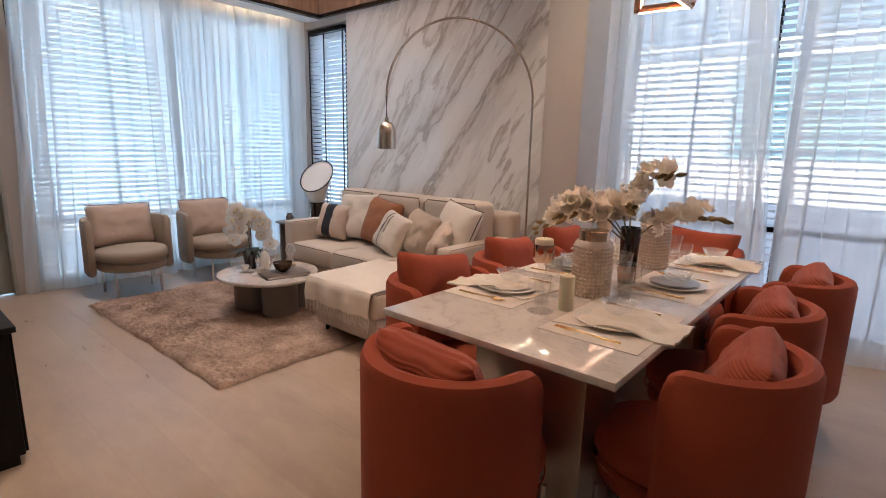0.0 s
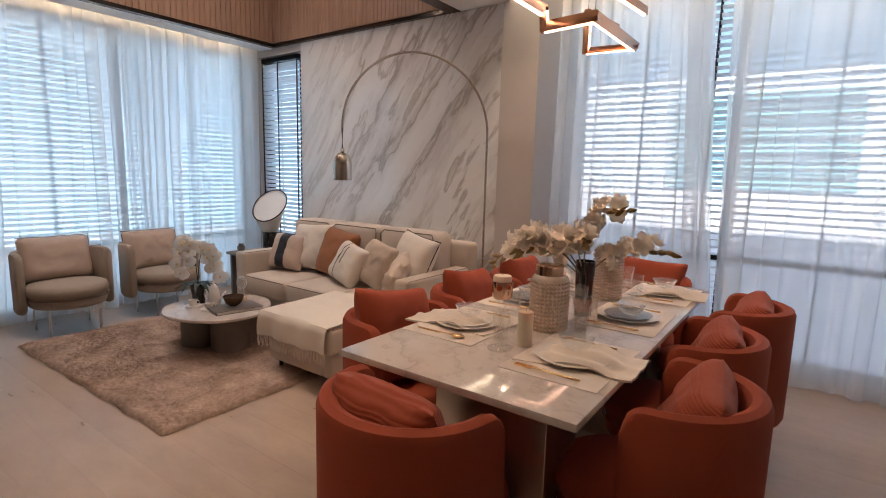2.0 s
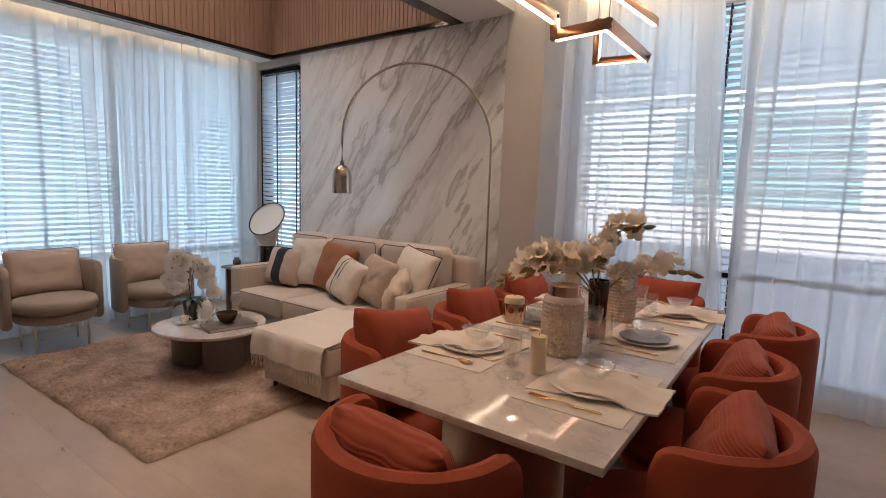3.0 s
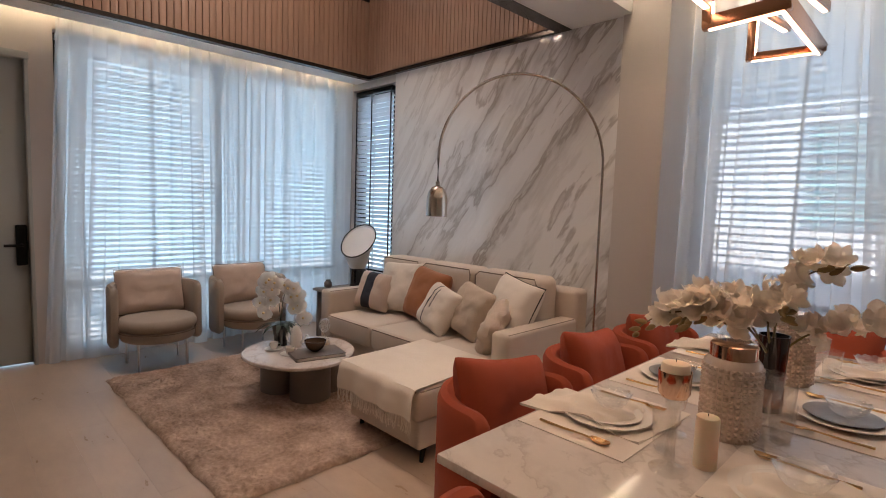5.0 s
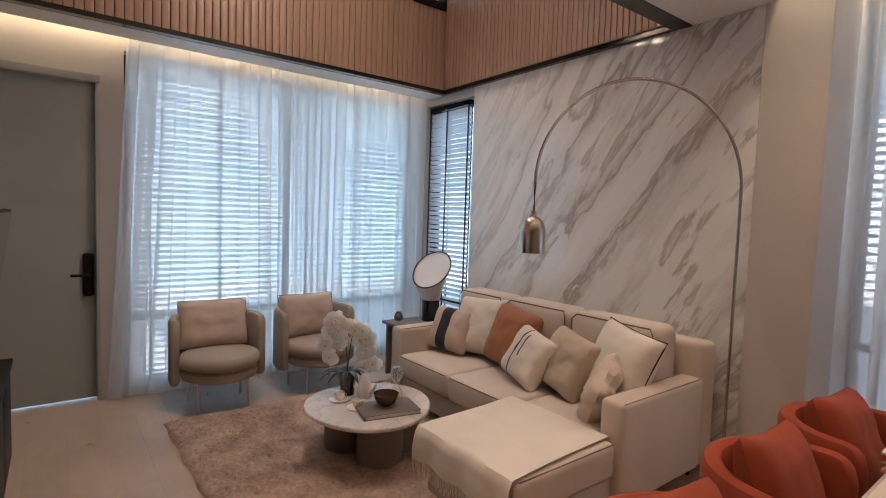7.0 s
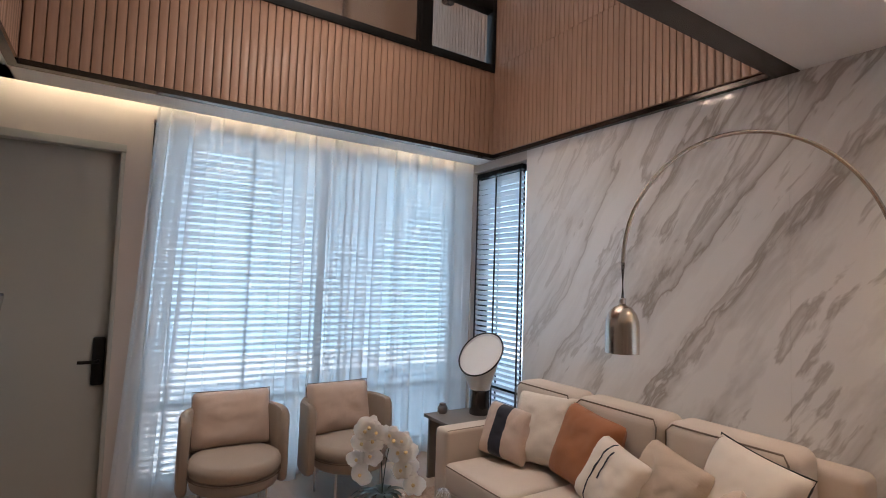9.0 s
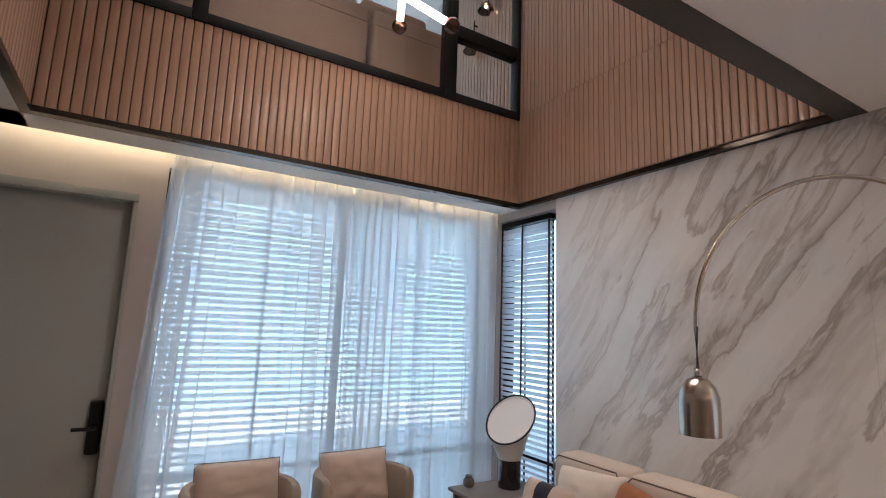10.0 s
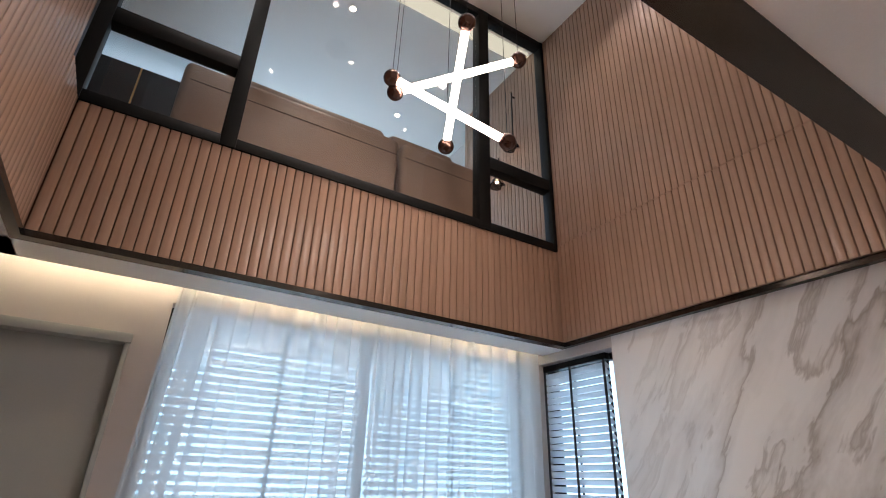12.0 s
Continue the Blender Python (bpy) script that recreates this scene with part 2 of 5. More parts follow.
def woven(name, c1, c2, freq=900.0, rough=0.85, relief=0.35, ribs=None, big=4.0):
    """Cloth: mottled colour, weave relief, optional ribs (frequency along local z)."""
    m = noisy(name, c1, c2, rough, big, 450.0, 0.0)
    m.node_tree.nodes["Principled BSDF"].inputs["Sheen Weight"].default_value = 0.08
    w = node(m, "ShaderNodeTexWave", Scale=ribs or freq / 6.28, Distortion=0.6, Detail=2.0)
    w.bands_direction = "Z" if ribs else "DIAGONAL"
    link(m, coords(m), w.inputs["Vector"])
    bump(m, w.outputs["Fac"], relief, 0.003 if ribs else 0.0008)
    return m


def petal_mat(name, c1, c2, thin=0.2):
    """Thin petals that let light through."""
    m = noisy(name, c1, c2, 0.6, 14, 200, 0.1)
    nt = m.node_tree
    p = nt.nodes["Principled BSDF"]
    t = node(m, "ShaderNodeBsdfTranslucent", Color=(*c2, 1))
    a = node(m, "ShaderNodeMixShader", Fac=thin)
    link(m, p.outputs[0], a.inputs[1])
    link(m, t.outputs[0], a.inputs[2])
    link(m, a.outputs[0], nt.nodes["Material Output"].inputs[0])
    return m


def wood(name, c1, c2, rough=0.45, grain=(60, 60, 2.0), vary=0.0):
    m = mat_base(name, c1, rough)
    co = coords(m, grain, world_space=True)
    n = node(m, "ShaderNodeTexNoise", Scale=1.0, Detail=5.0, Distortion=0.4)
    link(m, co, n.inputs["Vector"])
    col = ramp(m, n.outputs[0], [(0.3, c1), (0.7, c2)])
    b = m.node_tree.nodes["Principled BSDF"]
    if vary:
        oi = node(m, "ShaderNodeObjectInfo")
        mr = node(m, "ShaderNodeMapRange", To_Min=1 - vary, To_Max=1 + vary)
        link(m, oi.outputs["Random"], mr.inputs[0])
        hsv = node(m, "ShaderNodeHueSaturation")
        link(m, mr.outputs[0], hsv.inputs["Value"])
        link(m, col, hsv.inputs["Color"])
        col = hsv.outputs[0]
    link(m, col, b.inputs["Base Color"])
    bump(m, n.outputs[0], 0.12, 0.001)
    return m


M_WALL = noisy("wall_paint", (0.52, 0.475, 0.44), (0.57, 0.52, 0.485), 0.75, 1.5, 220, 0.12, 0.0006, world_space=True)
M_CEIL = noisy("ceiling_paint", (0.74, 0.73, 0.71), (0.79, 0.78, 0.76), 0.8, 1.2, 200, 0.08, 0.0006, world_space=True)
M_FLOOR = mat_base("floor_planks", (0.42, 0.31, 0.22), 0.33)
M_MARBLE = veined("wall_marble", (0.86, 0.85, 0.83), (0.78, 0.76, 0.74), (0.40, 0.36, 0.325), (0, radians(55), 0), 1.9, 0.08, (0.20, 1, 1.1), 0.6, 0.055, 0.22)
M_QUARTZ = veined("table_marble", (0.68, 0.61, 0.56), (0.61, 0.545, 0.50), (0.50, 0.435, 0.39), (0, 0, radians(35)), 3.2, 0.10, (1, 1.6, 1), 0.25)
M_SLAT = wood("fluted_panel", (0.365, 0.228, 0.157), (0.415, 0.262, 0.184), 0.24, (40, 40, 3), 0.05)
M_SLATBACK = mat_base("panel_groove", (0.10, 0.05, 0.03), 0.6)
M_BRONZE = noisy("bronze_trim", (0.05, 0.043, 0.038), (0.07, 0.06, 0.052), 0.16, 3, 80, 0.05, metal=0.75)
M_BLACK = noisy("black_powder_coat", (0.005, 0.0047, 0.0047), (0.008, 0.0076, 0.0073), 0.5, 5, 400, 0.12, Specular_IOR_Level=0.2)
M_GLASS = clear_glass("window_glass")
M_CRYSTAL = clear_glass("crystal", (0.985, 0.985, 0.98), 1.7, 0.0, 0.015)
M_CUT = clear_glass("cut_crystal", (0.97, 0.97, 0.965), 2.0, 60.0, 0.05)
M_SHEER = sheer("sheer_voile", 0.41)
M_SHEER_DENSE = sheer("dense_voile", 0.33)
M_BLIND = noisy("blind_slat", (0.78, 0.79, 0.80), (0.83, 0.84, 0.85), 0.5, 2, 300, 0.05)
# thin slats let some daylight through
_t = node(M_BLIND, "ShaderNodeBsdfTranslucent", Color=(0.90, 0.92, 0.94, 1))
_a = node(M_BLIND, "ShaderNodeMixShader", Fac=0.62)
link(M_BLIND, M_BLIND.node_tree.nodes["Principled BSDF"].outputs[0], _a.inputs[1])
link(M_BLIND, _t.outputs[0], _a.inputs[2])
link(M_BLIND, _a.outputs[0], M_BLIND.node_tree.nodes["Material Output"].inputs[0])
M_TAPE = mat_base("ladder_tape", (0.03, 0.03, 0.035), 0.8)
M_DOOR = noisy("door_lacquer", (0.385, 0.40, 0.38), (0.415, 0.43, 0.405), 0.45, 1.5, 150, 0.06)
M_RUST = woven("rust_cloth", (0.30, 0.047, 0.017), (0.365, 0.064, 0.025), 1400, 0.85, 0.25)
M_RUST.node_tree.nodes["Principled BSDF"].inputs["Sheen Weight"].default_value = 0.0
M_RUSTRIB = woven("rust_ribbed_cloth", (0.31, 0.048, 0.017), (0.375, 0.065, 0.025), 1400, 0.85, 0.7, ribs=30.0)
M_STEEL = noisy("brushed_steel", (0.62, 0.59, 0.55), (0.70, 0.67, 0.63), 0.28, 3, 250, 0.05, metal=1.0, stretch=(1, 1, 0.05))
M_NICKEL = noisy("brushed_nickel", (0.46, 0.41, 0.36), (0.54, 0.48, 0.42), 0.24, 3, 250, 0.05, metal=1.0, stretch=(1, 1, 0.05))
M_MIRROR = mat_base("tinted_mirror", (0.55, 0.50, 0.46), 0.05, 1.0)
M_GOLD = noisy("brushed_gold", (0.82, 0.50, 0.22), (0.90, 0.58, 0.27), 0.22, 6, 300, 0.05, metal=1.0)
M_COPPER = noisy("brushed_copper", (0.50, 0.25, 0.15), (0.58, 0.30, 0.18), 0.25, 6, 200, 0.05, metal=1.0)
M_LED = glow("led_warm", (1.0, 0.60, 0.40), 3.6)
M_TUBE = glow("tube_light", (1.0, 0.80, 0.64), 6.5)
M_BULB = glow("lamp_bulb", (1.0, 0.72, 0.45), 6.0)
M_GALLERY_COVE = glow("gallery_cove", (1.0, 0.90, 0.66), 0.17)
M_COVE = glow("cove_led", (1.0, 0.82, 0.54), 5.8)
M_DISC = glow("downlight_disc", (1.0, 0.85, 0.68), 5.0)
M_RUG = noisy("shaggy_wool", (0.25, 0.165, 0.118), (0.64, 0.47, 0.365), 0.95, 5, 45, 0.3, 0.01)
M_SOFA = woven("sofa_linen", (0.56, 0.47, 0.39), (0.62, 0.53, 0.44), 1100, 0.9, 0.3)
M_TAUPE = woven("taupe_upholstery", (0.34, 0.275, 0.215), (0.39, 0.315, 0.25), 1200, 0.8, 0.25)
M_BLUSH = woven("blush_linen", (0.52, 0.40, 0.32), (0.59, 0.46, 0.375), 1000, 0.9, 0.3)
M_CREAM = woven("cream_cloth", (0.66, 0.58, 0.49), (0.74, 0.66, 0.57), 900, 0.9, 0.3)
M_CARAMEL = woven("caramel_velvet", (0.29, 0.10, 0.034), (0.36, 0.135, 0.05), 1300, 0.7, 0.2)
M_OAT = woven("oat_linen", (0.46, 0.365, 0.275), (0.56, 0.45, 0.35), 700, 0.95, 0.5)
M_FUR = woven("beige_fleece", (0.50, 0.39, 0.30), (0.62, 0.50, 0.40), 300, 0.95, 0.8)
M_NAVY = woven("navy_band", (0.012, 0.014, 0.024), (0.02, 0.022, 0.034), 1200, 0.8, 0.2)
M_PIPE = mat_base("dark_piping", (0.03, 0.027, 0.025), 0.8)
M_SEAM = mat_base("seam_cord", (0.20, 0.15, 0.115), 0.9)
M_GREYSTONE = noisy("grey_plaster", (0.17, 0.145, 0.125), (0.21, 0.18, 0.155), 0.55, 4, 200, 0.1)
M_CHINA = noisy("white_china", (0.78, 0.73, 0.67), (0.82, 0.77, 0.71), 0.15, 3, 100, 0.02)
M_SLATE = noisy("grey_china", (0.16, 0.155, 0.16), (0.20, 0.195, 0.20), 0.3, 5, 100, 0.05)
M_NAPKIN = woven("napkin_linen", (0.66, 0.58, 0.50), (0.72, 0.64, 0.56), 1300, 0.9, 0.25)
M_MAT = woven("placemat", (0.64, 0.56, 0.49), (0.70, 0.62, 0.55), 900, 0.8, 0.3)
M_WAX = mat_base("ivory_wax", (0.78, 0.64, 0.46), 0.45, Subsurface_Weight=0.2)
M_CERAMIC = noisy("champagne_ceramic", (0.62, 0.49, 0.41), (0.70, 0.56, 0.47), 0.18, 5, 100, 0.03, metal=0.3)
M_ROSE = noisy("rose_gold", (0.62, 0.42, 0.30), (0.70, 0.48, 0.35), 0.12, 5, 100, 0.02, metal=1.0)
M_DARKGLASS = mat_base("smoked_glass", (0.02, 0.016, 0.016), 0.06, Coat_Weight=0.6)
M_SMOKE = clear_glass("smoky_glass", (0.30, 0.27, 0.26), 1.6)
M_PETAL = petal_mat("silk_petal", (0.92, 0.82, 0.70), (0.96, 0.90, 0.82), 0.35)
M_PETALW = petal_mat("orchid_petal", (0.92, 0.90, 0.85), (0.96, 0.94, 0.90), 0.5)
M_LIP = mat_base("orchid_lip", (0.78, 0.62, 0.34), 0.5)
M_STEM = noisy("flower_stem", (0.13, 0.10, 0.035), (0.20, 0.15, 0.05), 0.55, 10, 200, 0.1)
M_BUD = noisy("flower_bud", (0.22, 0.13, 0.045), (0.30, 0.20, 0.07), 0.55, 20, 200, 0.1)
M_LEAF = noisy("dark_leaf", (0.012, 0.022, 0.012), (0.025, 0.04, 0.02), 0.35, 10, 200, 0.1)
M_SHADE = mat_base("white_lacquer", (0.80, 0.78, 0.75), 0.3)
M_LEATHER = noisy("brown_leather", (0.30, 0.20, 0.145), (0.35, 0.24, 0.175), 0.5, 4, 250, 0.2)
M_BOOK = noisy("book_cover", (0.14, 0.115, 0.10), (0.18, 0.15, 0.13), 0.5, 4, 200, 0.1)
M_PAPER = mat_base("paper", (0.70, 0.64, 0.56), 0.8)
M_CONCRETE = noisy("neighbour_render", (0.55, 0.62, 0.65), (0.61, 0.67, 0.70), 0.85, 0.8, 60, 0.2)
M_LIME = noisy("limewash", (0.78, 0.82, 0.85), (0.85, 0.88, 0.90), 0.85, 1.0, 60, 0.2)
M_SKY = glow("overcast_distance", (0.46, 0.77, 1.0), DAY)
# darker copy of the same glow, turned down to dim the dining window
M_SKY_NORTH = glow("dimmed_distance", (0.46, 0.74, 1.0), DAY * 0.38)
M_DARKWOOD = noisy("dark_cabinet", (0.028, 0.024, 0.026), (0.04, 0.035, 0.037), 0.35, 3, 100, 0.05)
M_GROUND = noisy("paving", (0.50, 0.50, 0.49), (0.58, 0.57, 0.56), 0.85, 2, 60, 0.2)
M_TEAL = noisy("teal_cladding", (0.20, 0.42, 0.43), (0.25, 0.48, 0.49), 0.5, 2, 50, 0.1)

# wide oak boards with faint joints
_fb = M_FLOOR.node_tree.nodes["Principled BSDF"]
_oi = node(M_FLOOR, "ShaderNodeObjectInfo")
_br = ramp(M_FLOOR, _oi.outputs["Random"], [(0.0, (0.425, 0.318, 0.238)), (1.0, (0.465, 0.352, 0.267))])
_fn = node(M_FLOOR, "ShaderNodeTexNoise", Scale=1.0, Detail=6.0, Roughness=0.65)
link(M_FLOOR, coords(M_FLOOR, (2.0, 5.0, 1), world_space=True), _fn.inputs["Vector"])
_fm = node(M_FLOOR, "ShaderNodeMix")
_fm.data_type, _fm.blend_type = "RGBA", "MULTIPLY"
_fm.inputs[0].default_value = 1.0
link(M_FLOOR, _br, _fm.inputs[6])
link(M_FLOOR, ramp(M_FLOOR, _fn.outputs[0], [(0.3, (0.82, 0.80, 0.78)), (0.7, (1.06, 1.06, 1.06))]), _fm.inputs[7])
link(M_FLOOR, _fm.outputs[2], _fb.inputs["Base Color"])
link(M_FLOOR, ramp(M_FLOOR, _fn.outputs[0], [(0.3, (0.26,) * 3), (0.7, (0.40,) * 3)]), _fb.inputs["Roughness"])

# ---- the large structure ----
H = 2.668            # ceiling under the gallery
TOP = 5.78           # ceiling of the double-height void
WX, NY = -5.55, 3.82 # inner faces of the window walls
VX, VY, VE, VS = -5.116, 3.75, -2.795, 0.41  # faces round the void


def setting(name, bm, mat, label="", category="", smooth=False):
    ob = part(name, bm, mat, None, label, smooth)
    return tagged(ob, label, category or name.split("_")[0], "", "structure")


setting("floor", box(-5.75, 1.9, -2.2, 4.5, -0.12, -0.0035), M_SEAM, "pale beige oak floor of wide smooth planks", "floor")
setting("ground", box(-60, 60, -60, 60, -0.4, -0.3), M_GROUND, "grey paved ground outside the house", "ground")

# west wall: door opening and window opening
b = box(WX - 0.2, WX, -0.1, 0.03, 0, 2.95)
box(WX - 0.2, WX, 0.03, 0.94, 2.39, 2.95, bm=b)
box(WX - 0.2, WX, 0.94, 1.10, 0, 2.95, bm=b)
box(WX - 0.2, WX, 1.10, 3.72, 2.60, 2.95, bm=b)
box(WX - 0.2, WX, 1.10, 3.72, 0, 0.05, bm=b)
box(WX - 0.2, WX, 3.72, 4.02, 0, 2.95, bm=b)
setting("wall_west", b, M_WALL, "warm white painted wall with door and tall window", "wall")
# north wall with the narrow window
b = box(WX, -5.50, NY, NY + 0.2, 0, 2.95)
box(-5.50, -4.74, NY, NY + 0.2, 2.60, 2.95, bm=b)
box(-5.50, -4.74, NY, NY + 0.2, 0, 0.05, bm=b)
box(-4.74, -2.27, NY, NY + 0.2, 0, 2.95, bm=b)
setting("wall_north", b, M_WALL, "warm white painted wall with a narrow window", "wall")
setting("column", box(-2.268, -1.95, 3.775, 4.5, 0, 2.95, 0.004), M_WALL, "warm white painted column beside the dining window", "column")
b = box(-1.95, 1.7, 4.3, 4.5, 2.72, 2.95)
box(-1.95, 1.7, 4.3, 4.5, 0, 0.05, bm=b)
box(1.7, 1.9, 4.3, 4.5, 0, 2.95, bm=b)
setting("wall_dining", b, M_WALL, "warm white wall round the wide dining window", "wall")
setting("wall_east", box(1.7, 1.9, -2.2, 4.3, 0, 2.95), M_WALL, "warm white painted wall", "wall")
setting("wall_south", box(-2.5, 1.7, -2.2, -2.0, 0, 2.95), M_WALL, "warm white painted wall", "wall")
b = box(-5.55, -2.5, -0.1, 0.03, 0, 2.95)
box(-2.6, -2.5, -2.2, -0.1, 0, 2.95, bm=b)
setting("wall_tv", b, M_WALL, "warm white painted wall behind the television", "wall")

# ceilings: soffit round the void, raised tray over the dining side
b = box(VX - 0.33, VX - 0.07, VS - 0.44, NY, H, H + 0.05)        # strip along the west windows
box(VX - 0.33, -2.675, 0.03, VS - 0.05, H, H + 0.05, bm=b)
box(-2.675, -2.25, 0.03, NY, H, H + 0.05, bm=b)
setting("ceiling", b, M_CEIL, "white plaster ceiling strips round the void", "ceiling")
b = box(-2.25, -2.21, -2.0, 3.775, H - 0.0, H + 0.12)
box(-2.5, -2.21, -2.0, 0.03, H, H + 0.05, bm=b)
box(-2.25, 1.7, -2.0, 4.3, 2.90, 2.95, bm=b)
setting("ceiling_tray", b, M_CEIL, "white raised plaster ceiling over the dining table", "ceiling")
setting("ceiling_slot", box(WX, VX - 0.07, 0.03, NY, 2.86, 2.95), M_CEIL, "white recess above the curtains", "ceiling")
b = box(-5.44, -5.422, 0.06, 3.8, 2.785, 2.803)
tagged(part("cove_light", b, M_COVE, None, "warm light strip hidden above the curtains"), "", "light strip")
b = box(-2.19, -2.175, -1.9, 3.7, 2.80, 2.815)
tagged(part("cove_light", b, M_COVE, None, "warm light strip hidden in the dining ceiling"), "", "light strip")
b = box(-1.85, 1.6, 4.275, 4.29, 2.84, 2.855)
tagged(part("cove_light", b, M_COVE, None, "warm light strip hidden above the dining curtains"), "", "light strip")

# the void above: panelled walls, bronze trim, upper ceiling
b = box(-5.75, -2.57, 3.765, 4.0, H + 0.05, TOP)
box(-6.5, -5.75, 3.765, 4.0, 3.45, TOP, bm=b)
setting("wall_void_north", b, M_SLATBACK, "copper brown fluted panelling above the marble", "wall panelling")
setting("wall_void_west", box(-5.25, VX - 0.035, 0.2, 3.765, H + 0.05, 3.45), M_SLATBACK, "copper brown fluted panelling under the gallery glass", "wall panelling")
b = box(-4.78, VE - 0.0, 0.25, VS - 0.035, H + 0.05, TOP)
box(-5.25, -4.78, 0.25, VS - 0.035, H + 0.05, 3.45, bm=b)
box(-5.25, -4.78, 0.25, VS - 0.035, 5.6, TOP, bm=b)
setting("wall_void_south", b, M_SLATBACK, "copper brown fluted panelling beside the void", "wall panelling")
setting("wall_void_east", box(VE, VE + 0.2, 0.25, 3.765, H + 0.05, TOP), M_WALL, "warm white wall above the dining ceiling", "wall")
b = box(VX - 0.07, VE, VY, NY - 0.03, H - 0.004, H + 0.03)
box(VX - 0.07, VX, VS, VY, H - 0.004, H + 0.03, bm=b)
box(VX - 0.07, VE, VS - 0.05, VS, H - 0.004, H + 0.03, bm=b)
box(VE, -2.675, VS - 0.05, NY - 0.03, H - 0.004, H + 0.05, bm=b)
setting("trim", b, M_BRONZE, "glossy dark bronze trim round the void", "trim")
setting("ceiling_void", box(-5.10, VE + 0.2, 0.2, 4.0, TOP, TOP + 0.1), M_CEIL, "white plaster ceiling high above the void", "ceiling")

# gallery room behind the glass
b = box(-5.25, VE + 0.2, -1.2, -1.0, 2.95, TOP)
box(VE, VE + 0.2, -1.0, 0.25, 2.95, TOP, bm=b)
setting("wall_landing", b, M_WALL, "pale painted walls of the upper landing", "wall")
setting("floor_landing", box(-5.25, VE, -1.0, 0.25, 3.25, 3.45), M_FLOOR, "oak floor of the upper landing", "floor")
setting("floor_gallery", box(-9.3, -5.25, -1.0, 4.0, 3.25, 3.45), M_FLOOR, "oak floor of the upper room", "floor")
# the west opening between these pieces is unseen, added to admit daylight
b = box(-9.3, -9.1, -1.0, 4.0, 3.45, 3.7)
box(-9.3, -9.1, -1.0, 4.0, 5.45, TOP, bm=b)
box(-9.3, -9.1, -1.0, -0.6, 3.7, 5.45, bm=b)
box(-9.3, -9.1, 3.6, 4.0, 3.7, 5.45, bm=b)
box(-9.3, -5.25, -1.2, -1.0, 3.45, TOP, bm=b)
box(-9.1, -7.3, 4.0, 4.2, 3.45, TOP, bm=b)
box(-7.3, -6.5, 4.0, 4.2, 3.45, 3.9, bm=b)
box(-7.3, -6.5, 4.0, 4.2, 5.3, TOP, bm=b)
setting("wall_gallery", b, M_WALL, "pale painted walls of the upper room", "wall")
b = box(-9.3, -5.10, -1.2, 4.2, TOP, TOP + 0.1)
box(-5.10, VE + 0.2, -1.2, 0.2, TOP, TOP + 0.1, bm=b)
setting("ceiling_gallery", b, M_CEIL, "white ceiling of the upper room", "ceiling")

# ---- doors and windows ----
door = thing("door_1", "tall grey lacquered entrance door, closed, with a black lock", "door", (WX, 0.485, 0))
door["kind"] = "structure"
part("door_leaf", box(-0.10, -0.06, -0.445, 0.442, 0.012, 2.341, 0.001), M_DOOR, door)
b = box(-0.12, 0.014, 0.436, 0.461, 0, 2.336, 0.004)
part("door_jamb", b, M_DOOR, door)
part("door_jamb", box(-0.12, 0.014, -0.452, -0.44, 0, 2.336, 0.003), M_DOOR, door)
part("door_lintel", box(-0.12, 0.024, -0.452, 0.465, 2.337, 2.388, 0.004), M_DOOR, door)
lk = part("lock_plate", box(-0.058, -0.030, 0.355, 0.425, 0.785, 1.10, 0.0135, 5), M_BLACK, door, "black rounded lock plate")
part("lever_handle", tube([(-0.032, 0.39, 0.945), (0.015, 0.39, 0.945), (0.025, 0.375, 0.945), (0.025, 0.28, 0.945)], 0.011, 10), M_BLACK, lk)


def window(name, label, axis, at, lo, hi, z0, z1, mullions, rails):
    """A black-framed window; axis is the direction along the wall."""
    w = thing(name, label, "window")
    w["kind"] = "structure"

    def bx(a0, a1, d0, d1, zz0, zz1, bev=0.003):
        return box(at + d0, at + d1, a0, a1, zz0, zz1, bev) if axis == "y" else box(a0, a1, at + d0, at + d1, zz0, zz1, bev)
    for a in [lo, *mullions, hi - 0.05]:
        part("frame_post", bx(a, a + 0.05, -0.03, 0.03, z0, z1), M_BLACK, w)
    for z in [z0, *rails, z1 - 0.05]:
        part("frame_rail", bx(lo + 0.05, hi - 0.05, -0.026, 0.026, z, z + 0.05), M_BLACK, w)
    p = part("pane", bx(lo + 0.05, hi - 0.05, -0.004, 0.004, z0 + 0.05, z1 - 0.05, 0), M_GLASS, w)
    p.visible_shadow = False
    return w


window("window_1", "tall black-framed window behind blinds and sheer curtains", "y", -5.68, 1.10, 3.72, 0.05, 2.60, [2.36], [0.55])
window("window_2", "narrow black-framed window behind a venetian blind", "x", 3.96, -5.50, -4.74, 0.05, 2.60, [], [0.55])
window("window_3", "wide black-framed dining window behind blinds", "x", 4.43, -1.95, 1.70, 0.05, 2.72, [-0.71, 0.45], [0.75])


